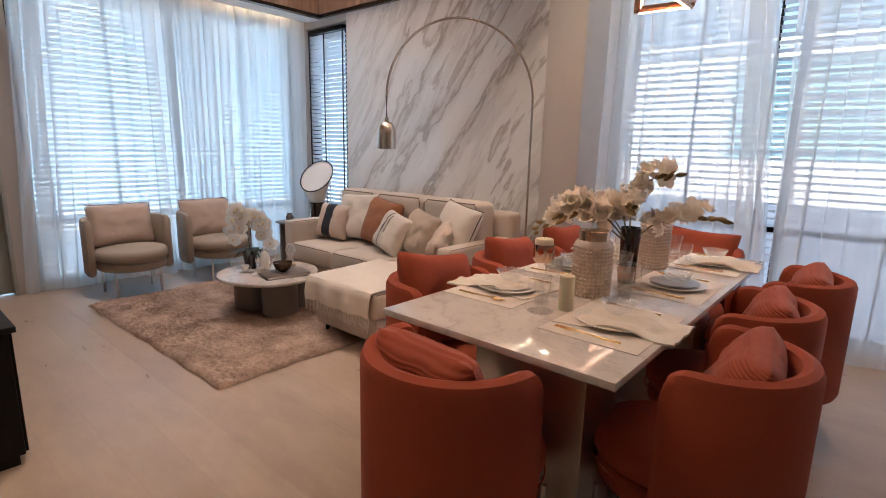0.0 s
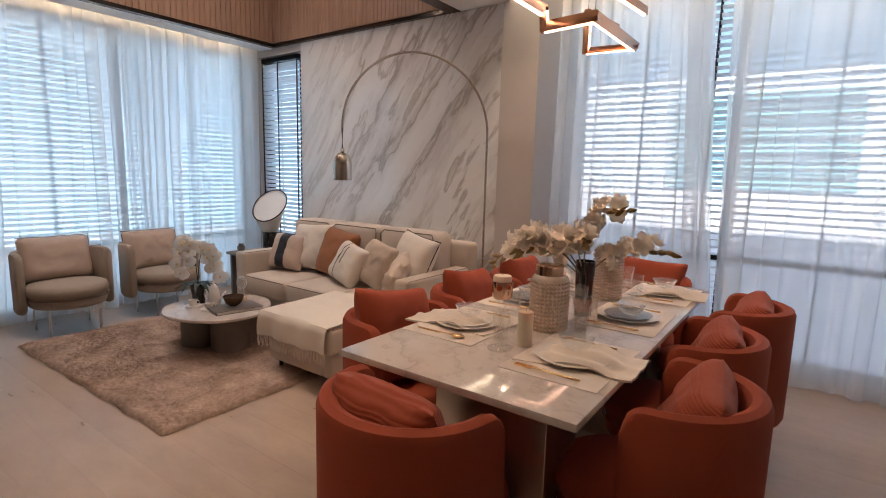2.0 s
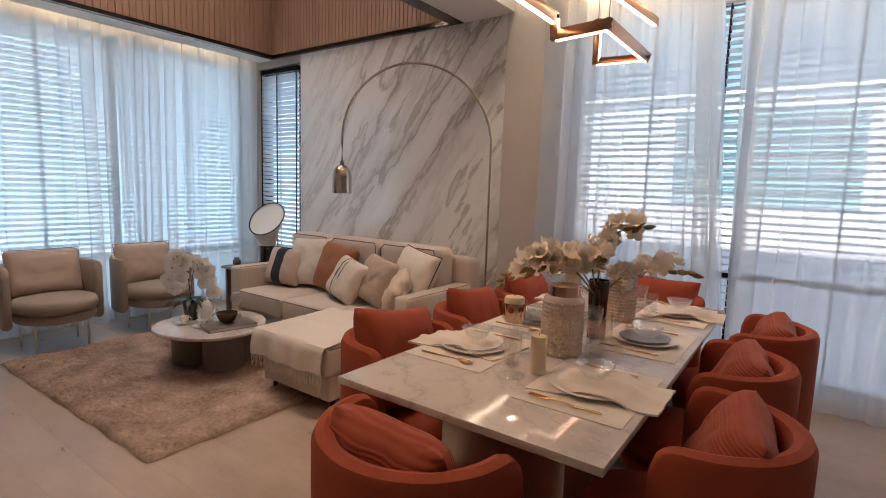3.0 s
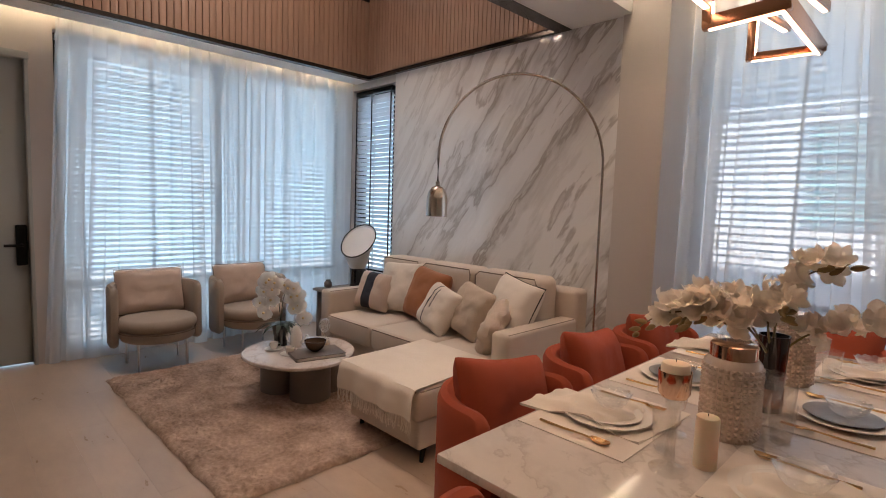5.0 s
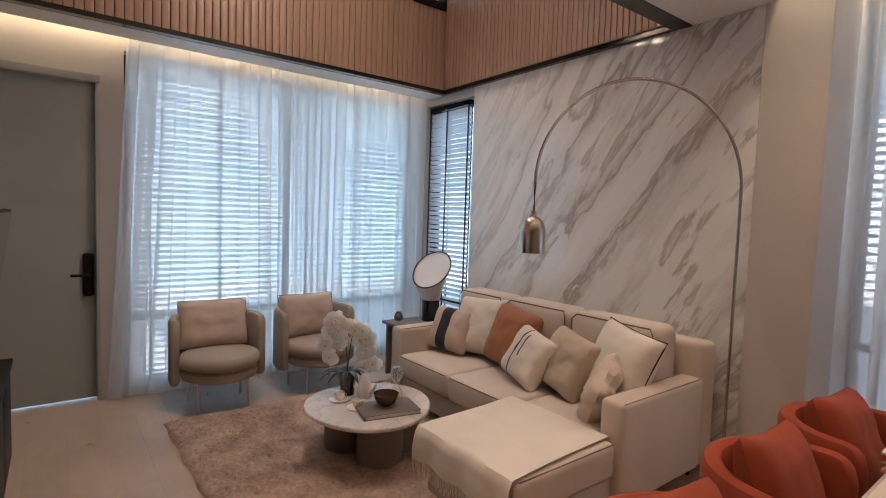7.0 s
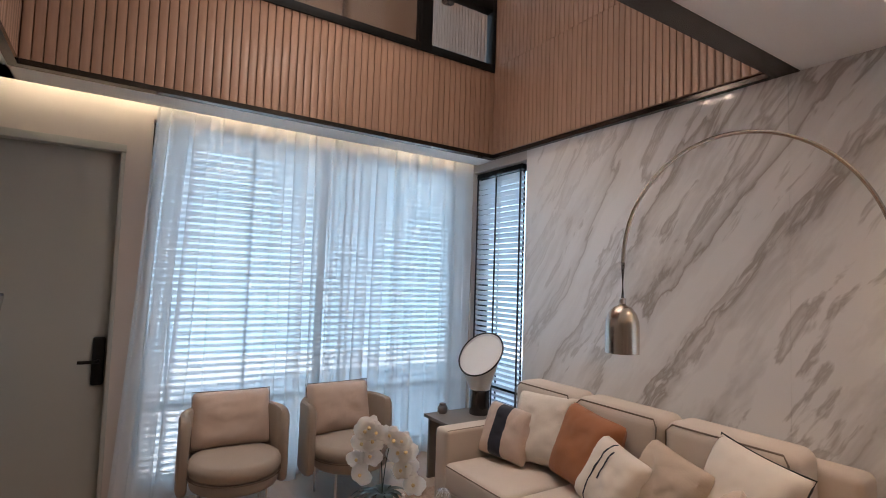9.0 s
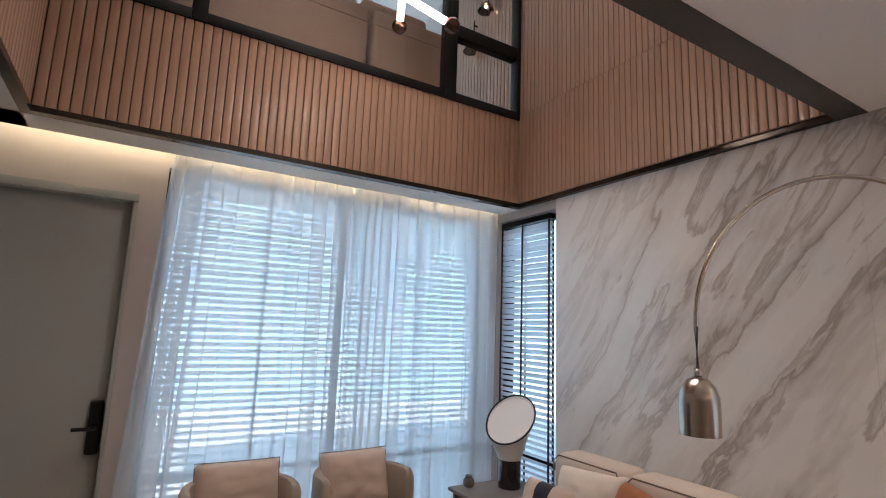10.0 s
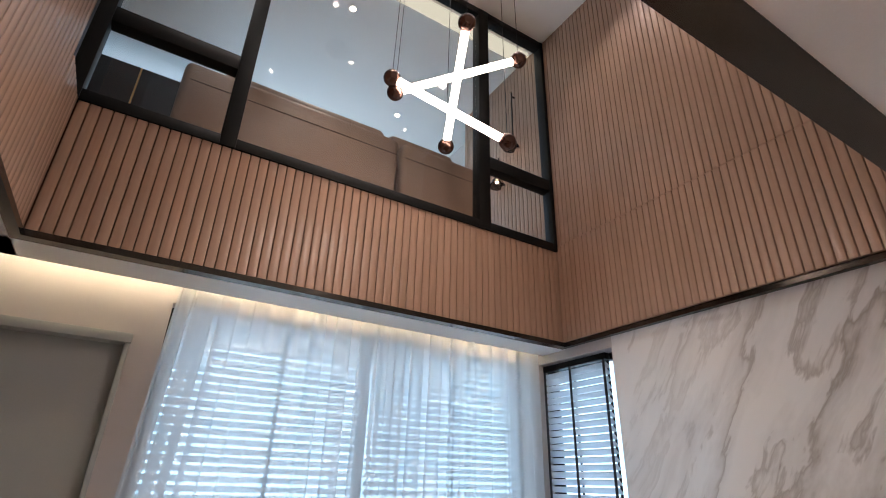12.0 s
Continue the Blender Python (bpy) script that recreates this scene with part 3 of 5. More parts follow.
def blind(label, axis, at, lo, hi, z0, z1, tapes, pitch=0.048, tilt=-37, width=0.05, tape_w=0.012):
    bl = thing("venetian_blind", label, "blind", group="window blinds")
    L = hi - lo
    bm = bmesh.new()
    box(0, L, -width / 2, width / 2, -0.0012, 0.0012, 0, bm=bm)
    first = None
    n = int((z1 - 0.05 - z0) / pitch)
    for i in range(n):
        z = z0 + 0.03 + i * pitch
        sag = 0.0015 * math.sin(i * 1.7)
        if first is None:
            first = part("slat", bm, M_BLIND, bl, smooth=False)
            o = first
        else:
            o = share("slat", first, (0, 0, 0), bl)
        if axis == "y":
            o.location, o.rotation_euler = (at, lo, z + sag), (radians(tilt), 0, radians(90))
        else:
            o.location, o.rotation_euler = (lo, at, z + sag), (radians(tilt), 0, 0)
    def bx(a0, a1, d0, d1, zz0, zz1):
        return box(at + d0, at + d1, a0, a1, zz0, zz1, 0.002) if axis == "y" else box(a0, a1, at + d0, at + d1, zz0, zz1, 0.002)
    part("head_rail", bx(lo, hi, -0.025, 0.025, z1 - 0.045, z1), M_BLACK if tape_w > 0.013 else M_BLIND, bl)
    part("bottom_rail", bx(lo, hi, -0.02, 0.02, z0, z0 + 0.02), M_BLIND, bl)
    for a in tapes:
        for d in (-0.024, 0.023):
            part("ladder_tape", bx(a - tape_w / 2, a + tape_w / 2, d, d + 0.0015, z0, z1 - 0.04), M_TAPE, bl)
    return bl


for lo, hi, tapes in ((1.12, 2.37, (1.275, 1.79, 2.34)), (2.40, 3.70, (2.55, 3.05, 3.55))):
    blind("grey slatted venetian blind hanging in the window", "y", -5.605, lo, hi, 0.07, 2.585, tapes, tape_w=0.012)
blind("grey slatted venetian blind with black tapes in the narrow window", "x", 3.87, -5.48, -4.83, 0.07, 2.585, [-5.465, -5.185, -4.85], tilt=-46, tape_w=0.022)
for lo, hi in ((-1.93, -0.695), (-0.68, 0.47), (0.49, 1.68)):
    blind("grey slatted venetian blind hanging in the dining window", "x", 4.34, lo, hi, 0.07, 2.70, [lo + 0.14, (lo + hi) / 2, hi - 0.14], pitch=0.051, width=0.052, tilt=-19)


def curtain(label, axis, at, lo, hi, z0, z1, seed, amp=0.032, wave=0.105, tuck=0.010, lo_top=None, hi_top=None, mat=None):
    """A pleated sheer, gathered at the top, with folds that drift and flare."""
    L = hi - lo
    d_lo, d_hi = (lo_top or lo) - lo, (hi_top or hi) - hi
    rnd = random.Random(seed)
    ph = [rnd.uniform(0, 6.28) for _ in range(6)]

    def fn(u, v):
        a = u * L
        k = 2 * math.pi / wave
        drift = 0.07 * math.sin(3.1 * a + ph[0]) + 0.035 * math.sin(7.7 * a + ph[1])
        fold = math.sin(k * (a + drift * (1 - 0.4 * v)) + ph[2]) + 0.35 * math.sin(0.47 * k * a + ph[3] + 0.6 * v) + 0.2 * math.sin(1.9 * k * a + ph[4])
        sc = amp * (0.7 + 0.3 * (1 - v)) * (0.75 + 0.45 * math.sin(4.3 * a + ph[5]))
        d = sc * fold
        ph_a = k * (a + drift * (1 - 0.4 * v)) + ph[2]
        over = tuck * (0.5 + 0.5 * math.sin(5.3 * a + ph[0])) * min(1.0, 12 * u, 12 * (1 - u))
        x = lo + a + v * (d_lo * (1 - u) ** 3 + d_hi * u ** 3) + 0.010 * math.sin(k * a * 0.5 + 4 * v + ph[1]) * (1 - v) - over * math.sin(2 * ph_a)
        z = z0 + (z1 - z0) * v + (0.006 * math.sin(9 * a + ph[0]) if v == 0 else 0)
        return (at + d, x, z) if axis == "y" else (x, at + d, z)
    return tagged(part("sheer_curtain", sheet(int(L / 0.006), 12, fn), mat or M_SHEER, None, label), "", "curtain", "sheer curtains")


curtain("white translucent pleated sheer curtain over the window", "y", -5.475, 0.985, 2.42, 0.012, 2.80, 1, 0.034, 0.17, 0.042, lo_top=1.12)
curtain("white translucent pleated sheer curtain drawn to the corner", "y", -5.465, 2.38, 3.785, 0.012, 2.80, 2, 0.034, 0.15, 0.034, mat=M_SHEER_DENSE)
curtain("white translucent pleated sheer curtain over the dining window", "x", 4.14, -1.93, -0.655, 0.012, 2.87, 3, 0.036, 0.16, 0.038, hi_top=-0.87)
curtain("white translucent pleated sheer curtain over the dining window", "x", 4.14, -0.665, 0.42, 0.012, 2.87, 4, 0.036, 0.15, 0.036, lo_top=-0.74)
curtain("white translucent pleated sheer curtain over the dining window", "x", 4.14, 0.38, 1.66, 0.012, 2.87, 5, 0.036, 0.15, 0.036)
for axis, at, lo, hi, z in (("y", -5.47, 0.98, 3.80, 2.815), ("x", 4.14, -1.94, 1.68, 2.885)):
    b = box(at - 0.012, at + 0.012, lo, hi, z - 0.012, z + 0.012, 0.002) if axis == "y" else box(lo, hi, at - 0.012, at + 0.012, z - 0.012, z + 0.012, 0.002)
    tagged(part("curtain_track", b, M_SHADE, None, "slim white curtain track in the ceiling recess"), "", "curtain track")

# outside: bright overcast distance, neighbour's wall
setting("backdrop", box(-14.1, -14, -14, 18, -1, 14), M_SKY, "bright hazy overcast distance", "sky")
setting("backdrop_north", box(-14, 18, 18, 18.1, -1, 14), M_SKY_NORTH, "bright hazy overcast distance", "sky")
nb = thing("neighbour_house", "pale grey rendered neighbouring house across the lane", "house")
part("wall", box(-4.0, 12.0, 10.0, 10.3, -0.3, 2.98), M_CONCRETE, nb)
part("parapet", box(-4.0, 12.0, 9.95, 10.35, 2.98, 3.09), M_CONCRETE, nb)
part("boundary_wall", box(-4.0, 9.0, 6.2, 6.35, -0.3, 1.24), M_LIME, nb, "white limewashed garden wall")
lv = part("louvre_frame", box(-2.34, 0.40, 9.93, 9.998, 1.20, 2.84), M_CONCRETE, nb)
sl = None
for i in range(19):
    if sl is None:
        sl = part("louvre_slat", box(-2.28, 0.34, -0.03, 0.03, -0.004, 0.004), M_TEAL, lv, "teal metal louvre slat", smooth=False)
        sl.location, sl.rotation_euler = (0, 9.89, 1.26), (radians(40), 0, 0)
    else:
        share("louvre_slat", sl, (0, 9.89, 1.26 + 0.083 * i), lv, (radians(40), 0, 0))

# ---- marble wall ----
mw = thing("marble_cladding", "polished white marble wall with slanting grey-brown veins", "wall cladding")
mw["kind"] = "structure"
for x0, x1 in ((-4.71, -2.73), (-2.73, -2.27)):
    part("panel", box(x0 + 0.0003, x1 - 0.0003, 3.79, 3.818, 0.0, H - 0.001, 0.001, 1), M_MARBLE, mw, smooth=False)


# ---- seating ----
def shell(R, arm, th, z0, z1, corner=0.07):
    """A C-shaped padded shell; opening towards -y, back at +y."""
    bm = bmesh.new()
    half = math.pi * R / 2
    total = 2 * (half + arm)
    n, rings = 46, []
    for i in range(n + 1):
        w = i / n
        s = total * (0.5 - 0.5 * math.cos(math.pi * w)) * 0.35 + total * w * 0.65
        d_end = min(s, total - s)
        if s < arm:
            c, nrm = Vector((-R, -(arm - s), 0)), Vector((-1, 0, 0))
        elif s > total - arm:
            c, nrm = Vector((R, -(s - total + arm), 0)), Vector((1, 0, 0))
        else:
            a = math.pi - (s - arm) / R
            nrm = Vector((math.cos(a), math.sin(a), 0))
            c = nrm * R
        dz = 0.0
        if d_end < corner:
            dz = corner - math.sqrt(max(corner * corner - (corner - d_end) ** 2, 0))
        top, bot = z1 - dz, z0 + dz * 0.6
        r = min(th / 2, (top - bot) / 2) * 0.95
        slim = 1.0 if d_end > 0.02 else 0.72 + 0.28 * d_end / 0.02
        prof = []
        for k in range(5):
            a = math.pi * k / 4
            prof.append((math.cos(a) * th / 2 * slim, top - r + math.sin(a) * r))
        for k in range(5):
            a = math.pi + math.pi * k / 4
            prof.append((math.cos(a) * th / 2 * slim, bot + r + math.sin(a) * r))
        rings.append([bm.verts.new(c + nrm * o + Vector((0, 0, z))) for o, z in prof])
    for a, b in zip(rings, rings[1:]):
        m = len(a)
        for k in range(m):
            bm.faces.new((a[k], a[(k + 1) % m], b[(k + 1) % m], b[k]))
    bm.faces.new(rings[0])
    bm.faces.new(rings[-1][::-1])
    bmesh.ops.recalc_face_normals(bm, faces=bm.faces[:])
    return bm


def disc(R, z0, z1, edge, cy=0.0, back=None, seg=40):
    """A round seat pad with rounded rim."""
    pr = [(0, z0), (R - edge, z0)]
    for k in range(1, 5):
        a = -math.pi / 2 + math.pi * k / 5
        pr.append((R - edge + edge * math.cos(a), (z0 + z1) / 2 + (z1 - z0) / 2 * math.sin(a)))
    pr += [(R - edge, z1), (R * 0.5, z1 + 0.012), (0, z1 + 0.016)]
    return lathe(pr, seg, (0, cy, 0))


def seam_ring(R, z, cy=0.0, r=0.003):
    return tube([(R * math.cos(a), cy + R * math.sin(a), z) for a in (2 * math.pi * i / 40 for i in range(41))], r, 5)


def tub_chair(name, label, group, R, arm, z0, z1, seat_z, cloth, leg_mat, ring_r):
    c = thing(name, label, "chair" if "dining" in name else "armchair", group=group)
    part("backrest", shell(R, arm, 0.062, z0, z1), cloth, c)
    part("seat_cushion", disc(R - 0.02, seat_z - 0.10, seat_z, 0.035, -0.10), cloth, c)
    part("seat_base", disc(R - 0.035, seat_z - 0.175, seat_z - 0.103, 0.02, -0.10), cloth, c)
    part("seam", seam_ring(R - 0.022, seat_z - 0.102, -0.10), M_SEAM if cloth is not M_RUST else cloth, c)
    leg = None
    for x, y in ((-0.17, -0.24), (0.17, -0.24), (-0.19, 0.08), (0.19, 0.08)):
        b = tube([(0, 0, 0), (0, 0, seat_z - 0.17)], 0.009, 8)
        if leg is None:
            leg = part("leg", b, leg_mat, c, "slim brushed metal leg")
            leg.location = (x, y, 0)
        else:
            b.free()
            share("leg", leg, (x, y, 0), c)
    return c


dining = tub_chair("dining_chair", "rust orange upholstered tub dining chair on slim legs", "chairs round the table", 0.238, 0.06, 0.21, 0.765, 0.455, M_RUST, M_STEEL, 0)
# side chairs face the table, head chairs its ends: x, y, turn, cushion's side lean and turn
PLACES = [(-0.468, 1.72, -90, 4, 8), (-0.51, 2.33, -86, 3, 6), (-0.45, 2.98, -92, 5, 8), (-1.515, 1.77, 92, 9, -4), (-1.52, 2.38, 90, 7, 4), (-1.52, 2.98, 89, 5, 2), (-1.01, 1.205, 176, -2, 2), (-0.97, 3.39, 2, 3, 0)]
for i, (x, y, rz, lean, turn) in enumerate(PLACES):
    m = pose(x, y, 0, 0, 0, rz)
    if i == 0:
        dining.matrix_basis = m
    else:
        copy_thing(dining, m)
    ribbed = i in (0, 1, 2, 6)
    w, h, d, tilt, up, off = (0.365, 0.34, 0.15, -24, 0.645, 0.075) if ribbed else (0.45, 0.42, 0.15, -20, 0.66, 0.05)
    p = tagged(part("cushion", pillow(w, h, d, i + 1, wrinkle=0.005, pinch=0.05 if ribbed else 0.10), M_RUSTRIB if ribbed else M_RUST, None, "ribbed rust orange cushion leaning in a dining chair" if ribbed else "plain rust orange cushion leaning in a dining chair"), "", "cushion", "chair cushions")
    p.matrix_basis = m @ pose(0.0, off, up, tilt, lean, turn)

armch = tub_chair("armchair", "taupe upholstered tub armchair on slim metal legs", "armchairs", 0.30, 0.12, 0.17, 0.655, 0.40, M_TAUPE, M_STEEL, 0)
for i, (x, y, rz) in enumerate(((-5.10, 1.655, 90 - 2), (-5.10, 2.43, 90 + 3))):
    m = pose(x, y, 0, 0, 0, rz)
    if i == 0:
        armch.matrix_basis = m
    else:
        copy_thing(armch, m)
    p = thing("cushion", "blush beige piped cushion leaning in an armchair", "cushion", group="armchair cushions")
    part("cover", pillow(0.50, 0.37, 0.17, 20 + i, pinch=0.025), M_BLUSH, p)
    part("piping", piping(0.50, 0.37, 0.004, 0.025), M_SEAM, p)
    p.matrix_basis = m @ pose(0.0, 0.13, 0.57, -16, 0, 0)

# sofa with chaise
sofa = thing("sofa", "cream linen corner sofa with chaise, piped loose cushions", "sofa", (-3.35, 3.2, 0))


def sofa_part(name, x0, x1, y0, y1, z0, z1, bev, seg=3, mat=None):
    return part(name, box(x0 + 3.35, x1 + 3.35, y0 - 3.2, y1 - 3.2, z0, z1, bev, seg), mat or M_SOFA, sofa)


sofa_part("base", -4.22, -3.03, 2.76, 3.62, 0.09, 0.245, 0.015)
sofa_part("chaise_base", -3.025, -2.50, 2.15, 3.62, 0.09, 0.245, 0.015)
sofa_part("chaise_base_end", -2.50, -2.41, 2.15, 2.79, 0.09, 0.245, 0.015)
for x0, x1 in ((-4.215, -3.625), (-3.62, -3.03)):
    sofa_part("seat_cushion", x0, x1, 2.72, 3.42, 0.248, 0.42, 0.035, 4)
sofa_part("chaise_cushion", -3.025, -2.505, 2.11, 3.42, 0.248, 0.42, 0.035, 4)
sofa_part("chaise_cushion_end", -2.56, -2.385, 2.11, 2.785, 0.248, 0.418, 0.034, 4)
for x0, x1 in ((-4.23, -3.70), (-3.695, -3.11), (-3.105, -2.505)):
    sofa_part("back_cushion", x0, x1, 3.29, 3.535, 0.425, 0.885, 0.06, 5)
    y = 0.0885
    b = tube([(x0 + 3.38, y, 0.46), (x0 + 3.375, y, 0.84), (x0 + 3.40, 0.105, 0.870), (x1 + 3.30, 0.105, 0.870), (x1 + 3.325, y, 0.84), (x1 + 3.32, y, 0.46)], 0.0045, 6)
    part("piping", b, M_SEAM, sofa)
sofa_part("backrest", -4.35, -2.36, 3.54, 3.70, 0.09, 0.80, 0.04, 4)
sofa_part("armrest", -4.36, -4.225, 2.74, 3.56, 0.09, 0.605, 0.028, 4)
sofa_part("armrest", -2.498, -2.36, 2.79, 3.56, 0.09, 0.605, 0.028, 4)
for x, y in ((-2.99, 2.22), (-2.45, 2.22), (-4.28, 2.82), (-3.1, 2.82), (-4.28, 3.62), (-2.45, 3.62), (-2.43, 2.9)):
    b = tube([(x + 3.35, y - 3.2, 0.095), (x + 3.35, y - 3.2 - 0.012, 0.0)], 0.014, 8, radii=[0.018, 0.011])
    part("leg", b, M_BLACK, sofa, "black tapered leg")

# rug
def rug_fn(u, v):
    x = -4.80 + 2.10 * u + 0.006 * math.sin(40 * v)
    y = 1.245 + 0.045 * u + 1.86 * v + 0.006 * math.sin(37 * u)
    e = min(u * 2.16, (1 - u) * 2.16, v * 1.9, (1 - v) * 1.9)
    h = 0.026 * min(1, e / 0.03) ** 0.5
    h += 0.012 * noise.noise(Vector((x * 13, y * 13, 0))) * min(1, e / 0.05) + 0.009 * noise.noise(Vector((x * 45, y * 45, 3))) * min(1, e / 0.02)
    return (x, y, max(h, 0.001) + 0.002)


rug = thing("rug", "shaggy brown beige wool rug on the floor", "rug")
part("backing", sheet(240, 210, rug_fn), M_RUG, rug)
# the pile: short bent strands that lean in drifts
_r = np.random.RandomState(4)
_n = 70000
_u, _v = _r.rand(_n), _r.rand(_n)
_vs, _fs = [], []
for i in range(_n):
    x, y, z = rug_fn(_u[i], _v[i])
    lean = 6.28 * noise.noise(Vector((x * 2.2, y * 2.2, 7))) + _r.uniform(-0.7, 0.7)
    ln = _r.uniform(0.010, 0.022)
    dx, dy = math.cos(lean), math.sin(lean)
    w = 0.0028
    k = len(_vs)
    _vs += [(x - dy * w, y + dx * w, z - 0.004), (x + dy * w, y - dx * w, z - 0.004), (x + dx * ln * 0.9, y + dy * ln * 0.9, z + ln * 0.4)]
    _fs.append((k, k + 1, k + 2))
_me = bpy.data.meshes.new("nap")
_me.from_pydata(_vs, [], _fs)
_me.materials.append(M_RUG)
_po = tagged(new("nap", _me), "", "", "", "stuff")
_po.parent = rug

# coffee table
ct = thing("coffee_table", "round marble coffee table on grey drum legs", "coffee table", (-3.66, 2.17, 0))


def pebble(R, z0, z1, lobes, edge=0.006):
    bm = bmesh.new()
    rings = []
    for k, z in ((R - edge, z0), (R, z0 + edge), (R, z1 - edge), (R - edge, z1)):
        rings.append([bm.verts.new(((k * (1 + lobes * math.cos(3 * a + 0.6))) * math.cos(a), (k * (1 + lobes * math.cos(3 * a + 0.6))) * math.sin(a), z)) for a in (2 * math.pi * i / 64 for i in range(64))])
    for a, b in zip(rings, rings[1:]):
        for i in range(64):
            bm.faces.new((a[i], a[(i + 1) % 64], b[(i + 1) % 64], b[i]))
    bm.faces.new(rings[0][::-1])
    bm.faces.new(rings[-1])
    return bm


part("tabletop", pebble(0.375, 0.305, 0.33, 0.03), M_QUARTZ, ct)
for x, y in ((0.10, 0.02), (-0.17, -0.06), (0.0, 0.2)):
    part("leg", cyl(0.135, 0.0275, 0.304, 40, (x, y)), M_GREYSTONE, ct, "grey drum-shaped leg")

# dining table
tb = thing("dining_table", "rectangular white marble dining table on a steel pedestal", "dining table", (-0.983, 2.226, 0))
part("tabletop", box(-0.408, 0.408, -0.951, 0.951, 0.742, 0.765, 0.003), M_QUARTZ, tb)
for y in (-0.73, 0.45):
    part("pedestal", box(-0.17, 0.24, y, y + 0.25, 0.012, 0.742, 0.004), M_STEEL, tb, "brushed steel pedestal")
part("base_plate", box(-0.22, 0.28, -0.76, 0.74, 0.0, 0.012, 0.003), M_STEEL, tb)
part("stretcher", box(-0.02, 0.09, -0.479, 0.449, 0.55, 0.741, 0.003), M_BLACK, tb)

# arc floor lamp
fl = thing("arc_floor_lamp", "slim nickel arc floor lamp with a dome shade", "floor lamp", (-2.24, 3.56, 0))
ax = Vector((-0.598, -0.925, 0))
Rr = ax.length / 2
pts = [Vector((0, 0, 0.02)), Vector((0, 0, 0.8)), Vector((0, 0, 1.55))]
for i in range(0, 33):
    a = math.pi * i / 32
    pts.append(ax * 0.5 - ax.normalized() * Rr * math.cos(a) + Vector((0, 0, 1.64 + Rr * math.sin(a))))
pts.append(ax + Vector((0, 0, 1.47)))
part("arc_pole", tube(pts, 0.0085, 10), M_NICKEL, fl)
part("base", cyl(0.13, 0, 0.025, 40), M_NICKEL, fl)
part("shade", lathe([(0.060, 0.0), (0.065, 0.0), (0.065, 0.10), (0.063, 0.125), (0.053, 0.155), (0.035, 0.178), (0.012, 0.190), (0.0, 0.191)], 36, (ax.x, ax.y, 1.285)), M_NICKEL, fl, "domed brushed nickel shade")
part("shade_lining", lathe([(0.0595, 0.001), (0.058, 0.10), (0.05, 0.15), (0.0, 0.18)], 36, (ax.x, ax.y, 1.285)), M_SHADE, fl)
part("stem_cap", cyl(0.014, 1.474, 1.50, 16, (ax.x, ax.y)), M_NICKEL, fl)

# console and television
cs = thing("tv_console", "low glossy black television console on the floor", "console", (0, -0.055, 0))
part("body", box(-4.7, -2.65, 0.09, 0.52, 0.04, 0.56, 0.003), M_BLACK, cs)
part("top", box(-4.72, -2.64, 0.09, 0.545, 0.561, 0.585, 0.003), M_BLACK, cs)
part("plinth", box(-4.66, -2.655, 0.09, 0.50, 0, 0.04), M_BLACK, cs)
for i in range(4):
    part("door", box(-4.69 + i * 0.508, -4.69 + i * 0.508 + 0.5, 0.521, 0.533, 0.045, 0.555, 0.002), M_BLACK, cs)
tv = thing("television", "flat black television tilted down on the wall", "television", (-4.10, 0.45, 1.08))
tv.rotation_euler = (radians(-8), 0, 0)
part("casing", box(-0.6, 0.6, -0.035, 0.0, -0.34, 0.34, 0.006), M_BLACK, tv)
part("screen", box(-0.59, 0.59, 0.001, 0.004, -0.33, 0.33), M_DARKGLASS, tv)
part("wall_bracket", box(-0.1, 0.1, -0.41, -0.036, -0.1, 0.1, 0.01), M_BLACK, tv)


def cushion(label, mat, w, h, d, at, rx, ry, rz, seed, pipe=None, pinch=0.06, wrinkle=0.006):
    c = thing("cushion", label, "cushion", group="sofa cushions")
    part("cover", pillow(w, h, d, seed, pinch=pinch, wrinkle=wrinkle), mat, c)
    if pipe:
        part("piping", piping(w, h, 0.004, pinch), pipe, c)
    c.matrix_basis = pose(*at, 0, 0, rz) @ pose(0, 0, 0, rx, 0, 0) @ pose(0, 0, 0, 0, ry, 0)
    return c


def band(c, w, h, d, x0, x1, mat, seed, pinch=0.06, wrinkle=0.006, lift=0.003, name="band", v0=-0.985, v1=0.985):
    """A strip sewn on a pillow's front, following its bulge."""
    def fn(a, b):
        u = (x0 + (x1 - x0) * a)
        v = v0 + (v1 - v0) * b
        t = ((1 - u ** 4) * (1 - v ** 4)) ** 0.55
        q = noise.noise(Vector((u * 2.1 + seed * 7.3, v * 2.1, -3.0))) * wrinkle * 2.2 * t
        k = noise.noise(Vector((u * 6 + seed * 3.1, v * 6, -5.0))) * wrinkle * t
        return (u * w / 2 * (1 - pinch * (1 - v * v)), -(d / 2 * t + 0.004) + q + k - lift, v * h / 2 * (1 - pinch * (1 - u * u)) + q)
    part(name, sheet(6, 26, fn), mat, c)


